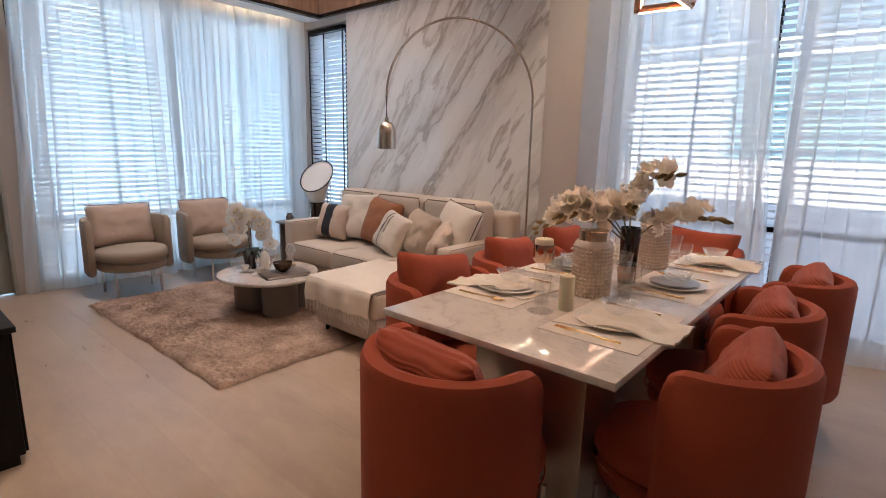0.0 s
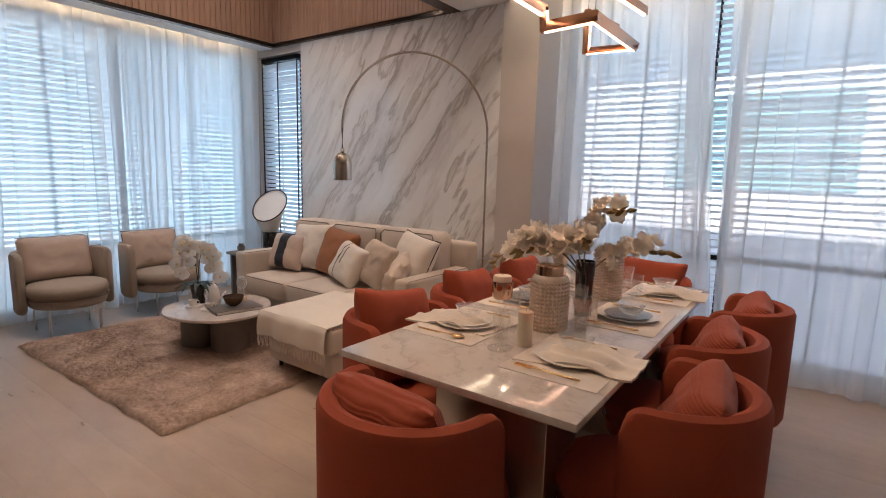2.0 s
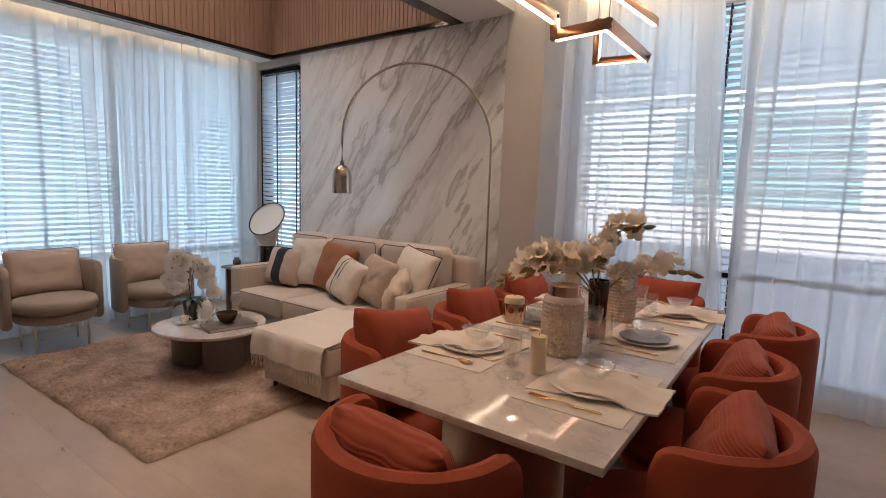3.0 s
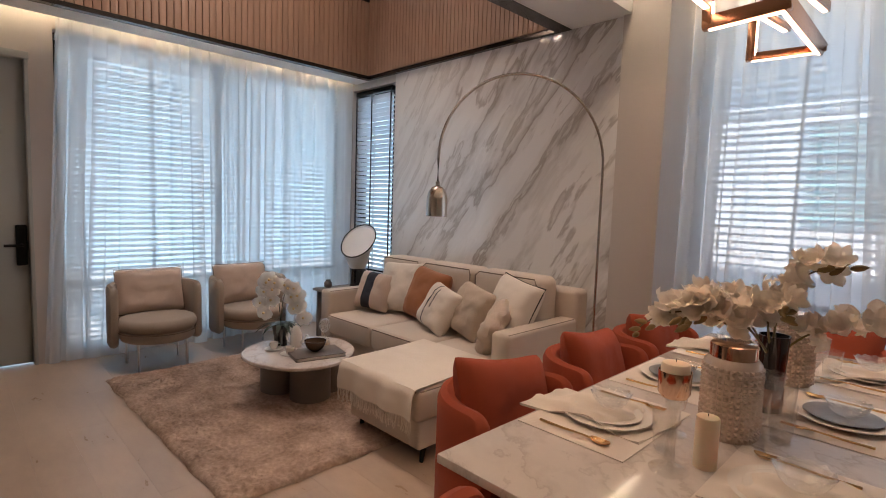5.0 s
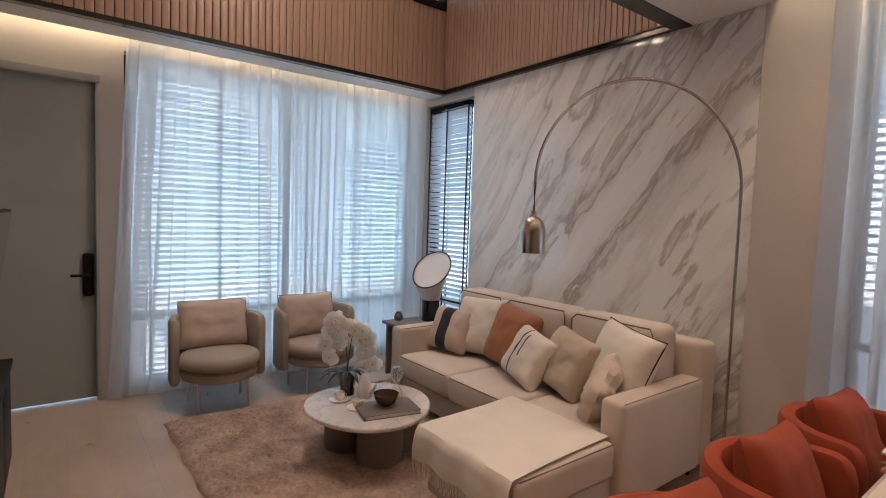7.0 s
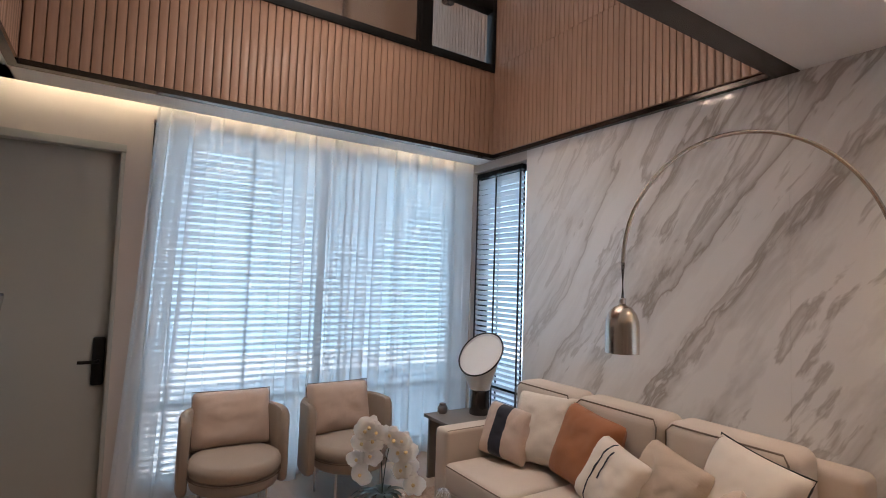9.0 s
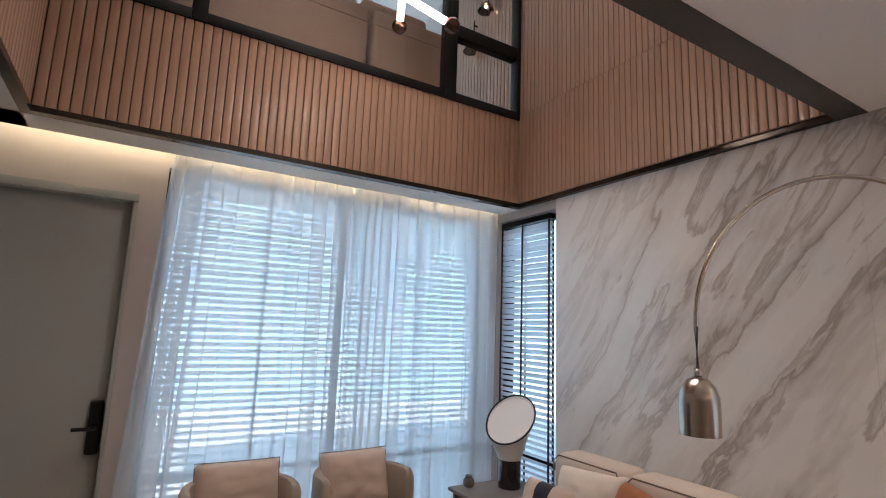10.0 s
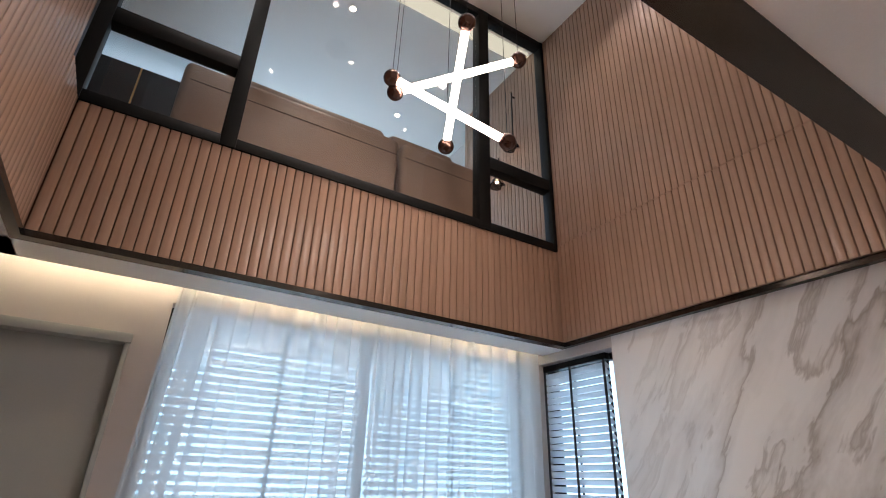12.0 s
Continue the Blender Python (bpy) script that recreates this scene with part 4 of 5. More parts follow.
c1 = cushion("beige cushion with a wide navy band on the sofa", M_BLUSH, 0.36, 0.34, 0.17, (-4.06, 3.10, 0.595), -22, 3, 14, 31)
band(c1, 0.36, 0.34, 0.17, -0.38, 0.16, M_NAVY, 31)
cushion("large cream cushion on the sofa", M_CREAM, 0.44, 0.44, 0.18, (-3.87, 3.235, 0.645), -16, -3, 10, 32, wrinkle=0.009)
cushion("caramel brown velvet cushion on the sofa", M_CARAMEL, 0.44, 0.43, 0.18, (-3.50, 3.19, 0.635), -20, 6, -6, 33)
c4 = cushion("oat linen cushion with two black stripes on the sofa", M_CREAM, 0.35, 0.35, 0.17, (-3.21, 3.05, 0.59), -26, 12, -8, 34)
band(c4, 0.35, 0.35, 0.17, -0.30, -0.24, M_NAVY, 34, name="stripe")
band(c4, 0.35, 0.35, 0.17, -0.06, 0.0, M_NAVY, 34, name="stripe", v0=-0.12, v1=0.80)
cushion("crumpled oat linen cushion on the sofa", M_OAT, 0.40, 0.38, 0.18, (-2.97, 3.13, 0.605), -24, 8, -14, 35, wrinkle=0.012)
cushion("large white cushion with black piping on the sofa", M_CREAM, 0.44, 0.44, 0.18, (-2.66, 3.20, 0.66), -22, 8, -12, 36, M_PIPE)
cushion("soft beige fleece cushion folded on the chaise", M_FUR, 0.34, 0.30, 0.13, (-2.62, 2.97, 0.57), -18, 28, -62, 37, wrinkle=0.014)

# piping along the sofa's cushions
for x0, x1, y0, y1, z in ((-4.19, -3.65, 2.745, 3.3, 0.405), (-3.595, -3.055, 2.745, 3.3, 0.405)):
    b = tube([(x0 + 3.35, y0 - 3.2 - 0.02, z), (x1 + 3.35, y0 - 3.2 - 0.02, z)], 0.0035, 6)
    part("piping", b, M_SEAM, sofa)
b = tube([(-3.0 + 3.35, 2.122 - 3.2, 0.408), (-2.41 + 3.35, 2.122 - 3.2, 0.408)], 0.0035, 6)
part("piping", b, M_SEAM, sofa)
b = tube([(-2.397 + 3.35, 2.14 - 3.2, 0.408), (-2.397 + 3.35, 2.77 - 3.2, 0.408)], 0.0035, 6)
part("piping", b, M_SEAM, sofa)
for x in (-4.238, -2.374, -2.486, -4.346):
    b = tube([(x + 3.35, (2.76 if x < -3 else 2.81) - 3.2, 0.597), (x + 3.35, 0.33, 0.598)], 0.0045, 6)
    part("piping", b, M_SEAM, sofa)

# throw over the chaise, with fringe
def throw_fn(u, v):
    # u across the chaise, v from the back over the front edge down
    s = v * 0.84
    run = 0.685
    over = max(0.0, s - run)
    k = min(s, run) / run
    x = -3.085 + 0.05 * k + 0.645 * u + 0.006 * math.sin(5 * v + 2 * u)
    y = 2.785 - 0.685 * k
    z = 0.4275 + 0.004 * abs(noise.noise(Vector((x * 7, y * 7, 1)))) + 0.003 * max(0, math.sin(9 * x + 3 * y))
    if over > 0:
        bend = min(1, over / 0.03)
        y = 2.10 - 0.012 * bend - 0.010 * (1 + math.sin(19 * u + 1.0)) * min(1, over / 0.1)
        z = 0.425 - max(0.0, over - 0.004) + 0.004 * math.sin(9 * u)
    return (x, y, z)


bm = sheet(40, 60, throw_fn)
bmesh.ops.solidify(bm, geom=bm.faces[:], thickness=0.005)
th = thing("throw", "cream woven throw with fringe draped over the chaise", "throw")
part("cloth", bm, M_CREAM, th)
rnd = random.Random(5)
bm = bmesh.new()
for i in range(90):
    u = i / 89
    x, y, z = throw_fn(u, 1.0)
    L = rnd.uniform(0.055, 0.08)
    tube([(x, y, z + 0.004), (x + rnd.uniform(-0.006, 0.006), y + rnd.uniform(-0.006, 0.004), z - L * 0.5), (x + rnd.uniform(-0.014, 0.014), y + rnd.uniform(-0.01, 0.004), z - L)], 0.0021, 4, bm)
part("fringe", bm, M_CREAM, th)

# corner side table with slanted white lamp
st = thing("side_table", "grey square side table behind the sofa arm", "side table", (-4.80, 3.36, 0))
part("tabletop", box(-0.24, 0.24, -0.30, 0.30, 0.465, 0.49, 0.004), M_GREYSTONE, st)
for x in (-0.2, 0.2):
    part("panel_leg", box(x - 0.015, x + 0.015, -0.27, 0.27, 0, 0.465, 0.003), M_GREYSTONE, st)
tl = thing("table_lamp", "white trumpet table lamp with slanted black-rimmed mouth", "table lamp", (-4.84, 3.46, 0.49))
part("base", cyl(0.082, 0, 0.195, 32, bevel=0.004), M_DARKGLASS, tl, "glossy black drum base")
bm = bmesh.new()
# a trumpet from a round foot to a tilted round mouth
nrm = Vector((0.20, -0.74, 0.58)).normalized()
eu = Vector((0, 0, 1)) - nrm * nrm.z
eu.normalize()
ev = nrm.cross(eu)
rings, mouth = [], []
for i in range(48):
    a = 2 * math.pi * i / 48
    p1 = Vector((0.0, 0.0, 0.475)) + 0.20 * (math.cos(a) * eu + math.sin(a) * ev)
    flat = (math.cos(a) * eu + math.sin(a) * ev)
    b0 = math.atan2(flat.y, flat.x)
    back = Vector((-nrm.x, -nrm.y, 0)).normalized()
    side = Vector((-back.y, back.x, 0))
    p0 = 0.082 * (math.cos(a) * back + math.sin(a) * (side if ev.dot(side) > 0 else -side)) + Vector((0, 0, 0.196))
    mouth.append(p1)
    rings.append([bm.verts.new(p0.lerp(p1, (k / 6) ** 1.0)) for k in range(7)])
for a, b in zip(rings, rings[1:] + rings[:1]):
    for k in range(6):
        bm.faces.new((a[k], b[k], b[k + 1], a[k + 1]))
bmesh.ops.recalc_face_normals(bm, faces=bm.faces[:])
bmesh.ops.solidify(bm, geom=bm.faces[:], thickness=0.004)
part("shade", bm, M_SHADE, tl)
part("rim", tube(mouth + mouth[:1], 0.007, 6), M_PIPE, tl, "thin black rim")
bm = bmesh.new()
cv = bm.verts.new(sum(mouth, Vector()) / 48 - nrm * 0.02)
ring = [bm.verts.new(p - nrm * 0.008) for p in mouth]
for i in range(48):
    bm.faces.new((ring[i], ring[(i + 1) % 48], cv))
part("diffuser", bm, M_SHADE, tl, "white diffuser")
jr = thing("small_jar", "small brown stoneware jar on the side table", "jar", (-4.98, 3.2, 0.49))
part("body", lathe([(0, 0), (0.03, 0), (0.04, 0.015), (0.04, 0.045), (0.03, 0.06), (0.02, 0.064)], 24), M_BOOK, jr)
part("lid", lathe([(0.0, 0.064), (0.024, 0.064), (0.026, 0.072), (0.024, 0.078), (0, 0.08)], 24), M_BOOK, jr)


# ---- on the coffee table ----
ZC = 0.33
bk = thing("book", "large closed book with a dark cover on the coffee table", "book", (-3.50, 2.20, ZC), 78)
part("pages", box(-0.155, 0.16, -0.105, 0.105, 0.004, 0.02), M_PAPER, bk)
part("cover", box(-0.165, 0.165, -0.11, 0.11, 0.0205, 0.0245, 0.001), M_BOOK, bk)
part("cover", box(-0.165, 0.165, -0.11, 0.11, 0.0, 0.0035, 0.001), M_BOOK, bk)
part("spine", box(-0.169, -0.1655, -0.11, 0.11, 0.0, 0.0245, 0.001), M_BOOK, bk)
bw = thing("bowl", "smoked brown glass bowl on the book", "bowl", (-3.52, 2.20, ZC + 0.0245))
part("bowl_body", lathe([(0, 0), (0.025, 0), (0.03, 0.004), (0.055, 0.022), (0.07, 0.055), (0.073, 0.072), (0.069, 0.072), (0.066, 0.055), (0.05, 0.026), (0.0, 0.01)], 32), noisy("bowl_glaze", (0.10, 0.055, 0.03), (0.16, 0.10, 0.06), 0.12, 8, 120, 0.05, metal=0.4), bw)
for x, y, g in ((-3.79, 2.04, 1), (-3.62, 2.07, 2)):
    cp = thing("teacup", "white porcelain teacup on its saucer", "cup", (x, y, ZC), 40 * g, "tea set")
    part("saucer", lathe([(0, 0), (0.03, 0), (0.06, 0.008), (0.062, 0.010), (0.03, 0.006), (0, 0.005)], 28), M_CHINA, cp)
    part("cup", lathe([(0, 0.006), (0.018, 0.006), (0.026, 0.02), (0.031, 0.052), (0.028, 0.052), (0.023, 0.02), (0, 0.012)], 28), M_CHINA, cp)
    part("handle", tube([(0.028, 0, 0.045), (0.043, 0, 0.045), (0.047, 0, 0.033), (0.04, 0, 0.02), (0.025, 0, 0.018)], 0.0028, 6), M_CHINA, cp)
tp = thing("teapot", "white porcelain teapot with a tall lid", "teapot", (-3.76, 2.19, ZC), 30)
part("pot", lathe([(0, 0), (0.035, 0), (0.042, 0.01), (0.044, 0.05), (0.038, 0.10), (0.03, 0.12), (0, 0.122)], 28), M_CHINA, tp)
part("lid", lathe([(0, 0.122), (0.03, 0.122), (0.026, 0.135), (0.01, 0.148), (0.006, 0.155), (0.01, 0.163), (0, 0.172)], 20), M_CHINA, tp)
part("spout", tube([(0.035, 0, 0.035), (0.065, 0, 0.055), (0.075, 0, 0.085), (0.09, 0, 0.095)], 0.01, 8, radii=[0.014, 0.011, 0.008, 0.006]), M_CHINA, tp)
part("handle", tube([(-0.038, 0, 0.10), (-0.07, 0, 0.105), (-0.08, 0, 0.07), (-0.065, 0, 0.035), (-0.042, 0, 0.025)], 0.005, 8), M_CHINA, tp)
hg = thing("hourglass", "clear glass hourglass with pale sand", "hourglass", (-3.64, 2.345, ZC))
part("bulb", lathe([(0, 0), (0.036, 0.0), (0.038, 0.02), (0.034, 0.05), (0.018, 0.08), (0.005, 0.098), (0.018, 0.116), (0.034, 0.146), (0.038, 0.176), (0.03, 0.198), (0, 0.203)], 28), M_CUT, hg)
for i in range(14):
    a = 2 * math.pi * i / 14
    part("rib", tube([((0.0365 * math.sin(math.pi * (0.08 + 0.84 * k / 8)) + 0.002) * math.cos(a), (0.0365 * math.sin(math.pi * (0.08 + 0.84 * k / 8)) + 0.002) * math.sin(a), 0.105 + 0.098 * k / 8) for k in range(9)], 0.001, 4), M_SHADE, hg)
part("sand", lathe([(0, 0.004), (0.032, 0.004), (0.034, 0.02), (0.026, 0.042), (0, 0.055)], 24), noisy("sand", (0.62, 0.46, 0.28), (0.70, 0.54, 0.35), 0.9, 30, 900, 0.3), hg)


def petal_bloom(seed, size, n=5, cup=0.5, layers=1):
    """A flower of curved petals, opening towards +z."""
    rnd = random.Random(seed)
    bm = bmesh.new()
    for L in range(layers):
        for k in range(n):
            a0 = 2 * math.pi * (k + 0.5 * L) / n + rnd.uniform(-0.15, 0.15)
            w = size * rnd.uniform(0.24, 0.34)
            ln = size * rnd.uniform(0.85, 1.05) * (1 - 0.2 * L)
            cu = cup * rnd.uniform(0.7, 1.3) + 0.35 * L
            rows = []
            tw = rnd.uniform(-0.12, 0.12)
            for i in range(7):
                s = i / 6
                row = []
                for j in range(5):
                    t = j / 4 * 2 - 1
                    wid = w * math.sin(math.pi * (0.09 + 0.88 * s ** 1.2)) ** 0.85
                    r = ln * s * math.cos(cu * s)
                    z = ln * s * math.sin(cu * s) + 0.16 * size * t * t * s - 0.22 * size * s ** 3 + tw * size * t * s + 0.03 * size * math.sin(5 * s + 3 * t + k)
                    x, y = r, wid * t
                    row.append(bm.verts.new((x * math.cos(a0) - y * math.sin(a0), x * math.sin(a0) + y * math.cos(a0), z)))
                rows.append(row)
            for a, b in zip(rows, rows[1:]):
                for j in range(4):
                    bm.faces.new((a[j], a[j + 1], b[j + 1], b[j]))
    bmesh.ops.solidify(bm, geom=bm.faces[:], thickness=0.0012)
    return bm


def aim(v):
    return Vector(v).to_track_quat("Z", "Y").to_matrix().to_4x4()


# orchid
orc = thing("orchid", "white orchid in a black glass vase on the coffee table", "plant", (-3.872, 2.13, ZC))
part("vase", lathe([(0, 0), (0.046, 0), (0.044, 0.02), (0.046, 0.06), (0.056, 0.12), (0.061, 0.15), (0.057, 0.15), (0.050, 0.11), (0, 0.08)], 28), M_DARKGLASS, orc, "black glass vase")
rnd = random.Random(12)
for k in range(11):
    a = 2 * math.pi * k / 11 + rnd.uniform(-0.2, 0.2)
    ln = rnd.uniform(0.10, 0.18)
    bm = sheet(3, 6, lambda u, v, a=a, ln=ln: (math.cos(a) * ln * v - math.sin(a) * (u - 0.5) * 0.036 * math.sin(math.pi * (0.1 + 0.88 * v)), math.sin(a) * ln * v + math.cos(a) * (u - 0.5) * 0.036 * math.sin(math.pi * (0.1 + 0.88 * v)), 0.13 + 0.11 * v - 0.14 * v * v + 0.006 * abs(u - 0.5)))
    bmesh.ops.solidify(bm, geom=bm.faces[:], thickness=0.002)
    part("leaf", bm, M_LEAF, orc)


def orchid_bloom():
    """Two broad side petals, three narrower sepals and a small lip, opening towards +z."""
    bm = bmesh.new()
    for a0, ln, w in ((0.1, 0.046, 0.031), (math.pi - 0.1, 0.046, 0.031), (math.pi / 2, 0.044, 0.020), (-0.95, 0.042, 0.019), (math.pi + 0.95, 0.042, 0.019)):
        rows = []
        for i in range(7):
            t = i / 6
            wid = w * math.sin(math.pi * (0.12 + 0.84 * t ** 0.8)) ** 0.6
            row = []
            for k in range(5):
                q = k / 2 - 1
                x, y = ln * t, wid * q
                row.append(bm.verts.new((x * math.cos(a0) - y * math.sin(a0), x * math.sin(a0) + y * math.cos(a0), 0.006 * math.sin(2.4 * t) - 0.012 * t * t - 0.004 * q * q * t)))
            rows.append(row)
        for a, b in zip(rows, rows[1:]):
            for k in range(4):
                bm.faces.new((a[k], a[k + 1], b[k + 1], b[k]))
    return bm


blm = None
for sx, sy, top, heads in ((-0.075, -0.105, 0.46, 8), (0.065, 0.105, 0.42, 8)):
    pts = []
    for i in range(17):
        t = i / 16
        reach = t ** 1.6
        pts.append(Vector((sx * reach, sy * reach, 0.12 + (top - 0.12) * math.sin(min(1, t / 0.62) * math.pi / 2) - 0.75 * max(0, t - 0.62) ** 1.3)))
    part("stem", tube(pts, 0.0028, 6), M_LEAF, orc)
    for h in range(heads):
        p = pts[9 + h] + Vector((rnd.uniform(0.0, 0.03), rnd.uniform(-0.018, 0.018), 0.012 * (-1) ** h)) + Vector((-0.6, -0.8, 0)) * 0.022 * (-1) ** h
        m = Matrix.Translation(p) @ aim((0.8 + rnd.uniform(-0.3, 0.2), -0.6 + rnd.uniform(-0.35, 0.35), rnd.uniform(-0.1, 0.25))) @ Matrix.Rotation(rnd.uniform(-0.5, 0.5), 4, "Z") @ Matrix.Scale(rnd.uniform(1.15, 1.45), 4)
        if blm is None:
            blm = part("blossom", orchid_bloom(), M_PETALW, orc)
            blm.matrix_basis = m
            lip = part("lip", lathe([(0, 0), (0.006, 0.003), (0.007, 0.009), (0.003, 0.015), (0, 0.016)], 10), M_LIP, blm, "yellow lip")
        else:
            o = share("blossom", blm, (0, 0, 0), orc)
            o.matrix_basis = m
            share("lip", lip, (0, 0, 0), o)

# ---- on the dining table ----
ZT = 0.765


def setting_place(x, y, side, seed, slate, napkin_on):
    """One cover; side is +1 where the guest sits at the +x side."""
    tagged(part("placemat", box(x - 0.155, x + 0.155, y - 0.215, y + 0.215, ZT + 0.0005, ZT + 0.003, 0.001, 1), M_MAT, None, "pale beige woven placemat on the dining table"), "", "placemat", "placemats")
    pl = tagged(part("dinner_plate", lathe([(0, 0), (0.07, 0), (0.078, 0.004), (0.122, 0.013), (0.125, 0.016), (0.12, 0.016), (0.076, 0.0075), (0, 0.006)], 40), M_CHINA, None, "large round white china dinner plate on a placemat"), "", "plate", "dinner plates")
    pl.location = (x, y, ZT + 0.003)
    sp = tagged(part("side_plate", lathe([(0, 0), (0.055, 0), (0.062, 0.003), (0.095, 0.010), (0.097, 0.012), (0.093, 0.013), (0.06, 0.006), (0, 0.005)], 40), M_SLATE if slate else M_CHINA, None, "dark grey side plate stacked on a white plate" if slate else "white china side plate stacked on a dinner plate"), "", "plate", "side plates")
    sp.location = (x, y, ZT + 0.0105)
    top = ZT + 0.017
    if napkin_on:
        ang = radians(8 * math.sin(seed * 1.3)) + (0 if side > 0 else math.pi)

        def fn(u, v):
            a, b = (u - 0.5) * 0.38, (v - 0.5) * 0.19 * (1.0 + 0.35 * abs(u - 0.5))
            d = math.hypot(a, b)
            z = 0.010 if d < 0.10 else 0.010 - 0.024 * min(1, (d - 0.10) / 0.06)
            if a > 0.15:
                z = -0.011
            z += 0.010 * noise.noise(Vector((a * 12 + seed, b * 12, 0))) + 0.006 * math.sin(b * 70 + a * 14 + seed)
            px, py = a * 0.94 + 0.03, b + 0.05 * (u - 0.5)
            return (x + px * math.cos(ang) - py * math.sin(ang), y + px * math.sin(ang) + py * math.cos(ang), max(top + z, ZT + 0.0065))
        bm = sheet(30, 12, fn)
        bmesh.ops.solidify(bm, geom=bm.faces[:], thickness=0.007)
        tagged(part("napkin", bm, M_NAPKIN, None, "folded cream linen napkin draped across the plates"), "", "napkin", "napkins")
        top += 0.016
    bl = tagged(part("glass_bowl", scalloped(), M_CUT, None, "small cut crystal bowl on the plates"), "", "bowl", "crystal bowls")
    bl.location = (x + 0.01, y, top + 0.001)
    # flatware along x, fork at the guest's left
    fy, sy = (-0.17, 0.17) if side > 0 else (0.17, -0.17)
    fork(x - 0.01, y + fy, 0 if side > 0 else 180)
    spoon(x - 0.01, y + sy, 0 if side > 0 else 180)


def scalloped():
    """A cut bowl with a waved rim and ribs."""
    bm = bmesh.new()
    prof = [(0.018, 0.0), (0.03, 0.006), (0.045, 0.022), (0.055, 0.042), (0.0565, 0.044), (0.053, 0.042), (0.042, 0.024), (0.027, 0.010), (0.012, 0.007)]
    rings = []
    for r, z in prof:
        rings.append([bm.verts.new((r * (1 + 0.035 * math.cos(12 * a)) * math.cos(a), r * (1 + 0.035 * math.cos(12 * a)) * math.sin(a), z + (0.003 * math.cos(12 * a) if z > 0.03 else 0))) for a in (2 * math.pi * i / 48 for i in range(48))])
    for a, b in zip(rings, rings[1:]):
        for i in range(48):
            bm.faces.new((a[i], a[(i + 1) % 48], b[(i + 1) % 48], b[i]))
    bm.faces.new(rings[0][::-1])
    bm.faces.new(rings[-1])
    return bm


def fork(x, y, rz):
    f = thing("fork", "slim brushed gold fork on a placemat", "fork", (x, y, ZT + 0.004), rz, "gold cutlery")
    part("handle", tube([(0.10, 0, 0.003), (0.03, 0, 0.003), (-0.03, 0, 0.006), (-0.055, 0, 0.006)], 0.003, 6, radii=[0.0035, 0.003, 0.0022, 0.004]), M_GOLD, f)
    part("head", box(-0.075, -0.052, -0.010, 0.010, 0.003, 0.0055, 0.001), M_GOLD, f)
    for k in range(4):
        part("tine", box(-0.108, -0.074, -0.0098 + k * 0.0054, -0.0065 + k * 0.0054, 0.004, 0.006), M_GOLD, f, smooth=False)


def spoon(x, y, rz):
    f = thing("spoon", "slim brushed gold spoon on a placemat", "spoon", (x, y, ZT + 0.004), rz, "gold cutlery")
    part("handle", tube([(0.10, 0, 0.003), (0.03, 0, 0.003), (-0.03, 0, 0.006), (-0.06, 0, 0.005)], 0.003, 6, radii=[0.0035, 0.003, 0.0022, 0.003]), M_GOLD, f)
    bm = sheet(8, 8, lambda u, v: (-0.082 + 0.026 * (2 * u - 1), 0.017 * (2 * v - 1) * math.sqrt(max(0.0, 1 - (2 * u - 1) ** 2)), 0.002 + 0.006 * ((2 * u - 1) ** 2 + (2 * v - 1) ** 2 * 0.6)))
    bmesh.ops.solidify(bm, geom=bm.faces[:], thickness=0.0012)
    part("spoon_bowl", bm, M_GOLD, f)


for sd, (x, y, side, slate, nap) in enumerate(((-0.752, 1.69, 1, False, True), (-0.755, 2.305, 1, True, False), (-0.755, 2.89, 1, False, True), (-1.225, 1.79, -1, False, True), (-1.225, 2.31, -1, True, False), (-1.225, 2.86, -1, False, True))):
    setting_place(x, y, side, sd, slate, nap)


def goblet_bm(h=0.15):
    return lathe([(0, 0), (0.034, 0), (0.035, 0.002), (0.012, 0.006), (0.006, 0.012), (0.009, 0.03), (0.005, 0.045), (0.014, 0.062), (0.026, 0.075), (0.033, 0.11), (0.037, h), (0.0355, h), (0.031, 0.11), (0.023, 0.078), (0.008, 0.068), (0, 0.067)], 28)


gob = tagged(part("goblet", goblet_bm(), M_CRYSTAL, None, "cut crystal wine goblet on the dining table"), "", "glass", "table glasses")
gob.location = (-0.885, 1.885, ZT + 0.001)
for x, y in ((-0.90, 2.11), (-0.885, 2.70), (-1.055, 1.83), (-1.06, 2.5)):
    copy_thing(gob, pose(x, y, ZT + 0.001))
tum = tagged(part("tumbler", lathe([(0, 0), (0.025, 0), (0.026, 0.003), (0.033, 0.105), (0.0315, 0.105), (0.0245, 0.008), (0, 0.007)], 28), M_CRYSTAL, None, "clear straight glass tumbler on the dining table"), "", "glass", "table glasses")
tum.location = (-0.845, 2.0, ZT + 0.001)
for x, y in ((-0.85, 2.77), (-1.03, 1.71), (-0.88, 2.2), (-1.09, 2.45)):
    copy_thing(tum, pose(x, y, ZT + 0.001))

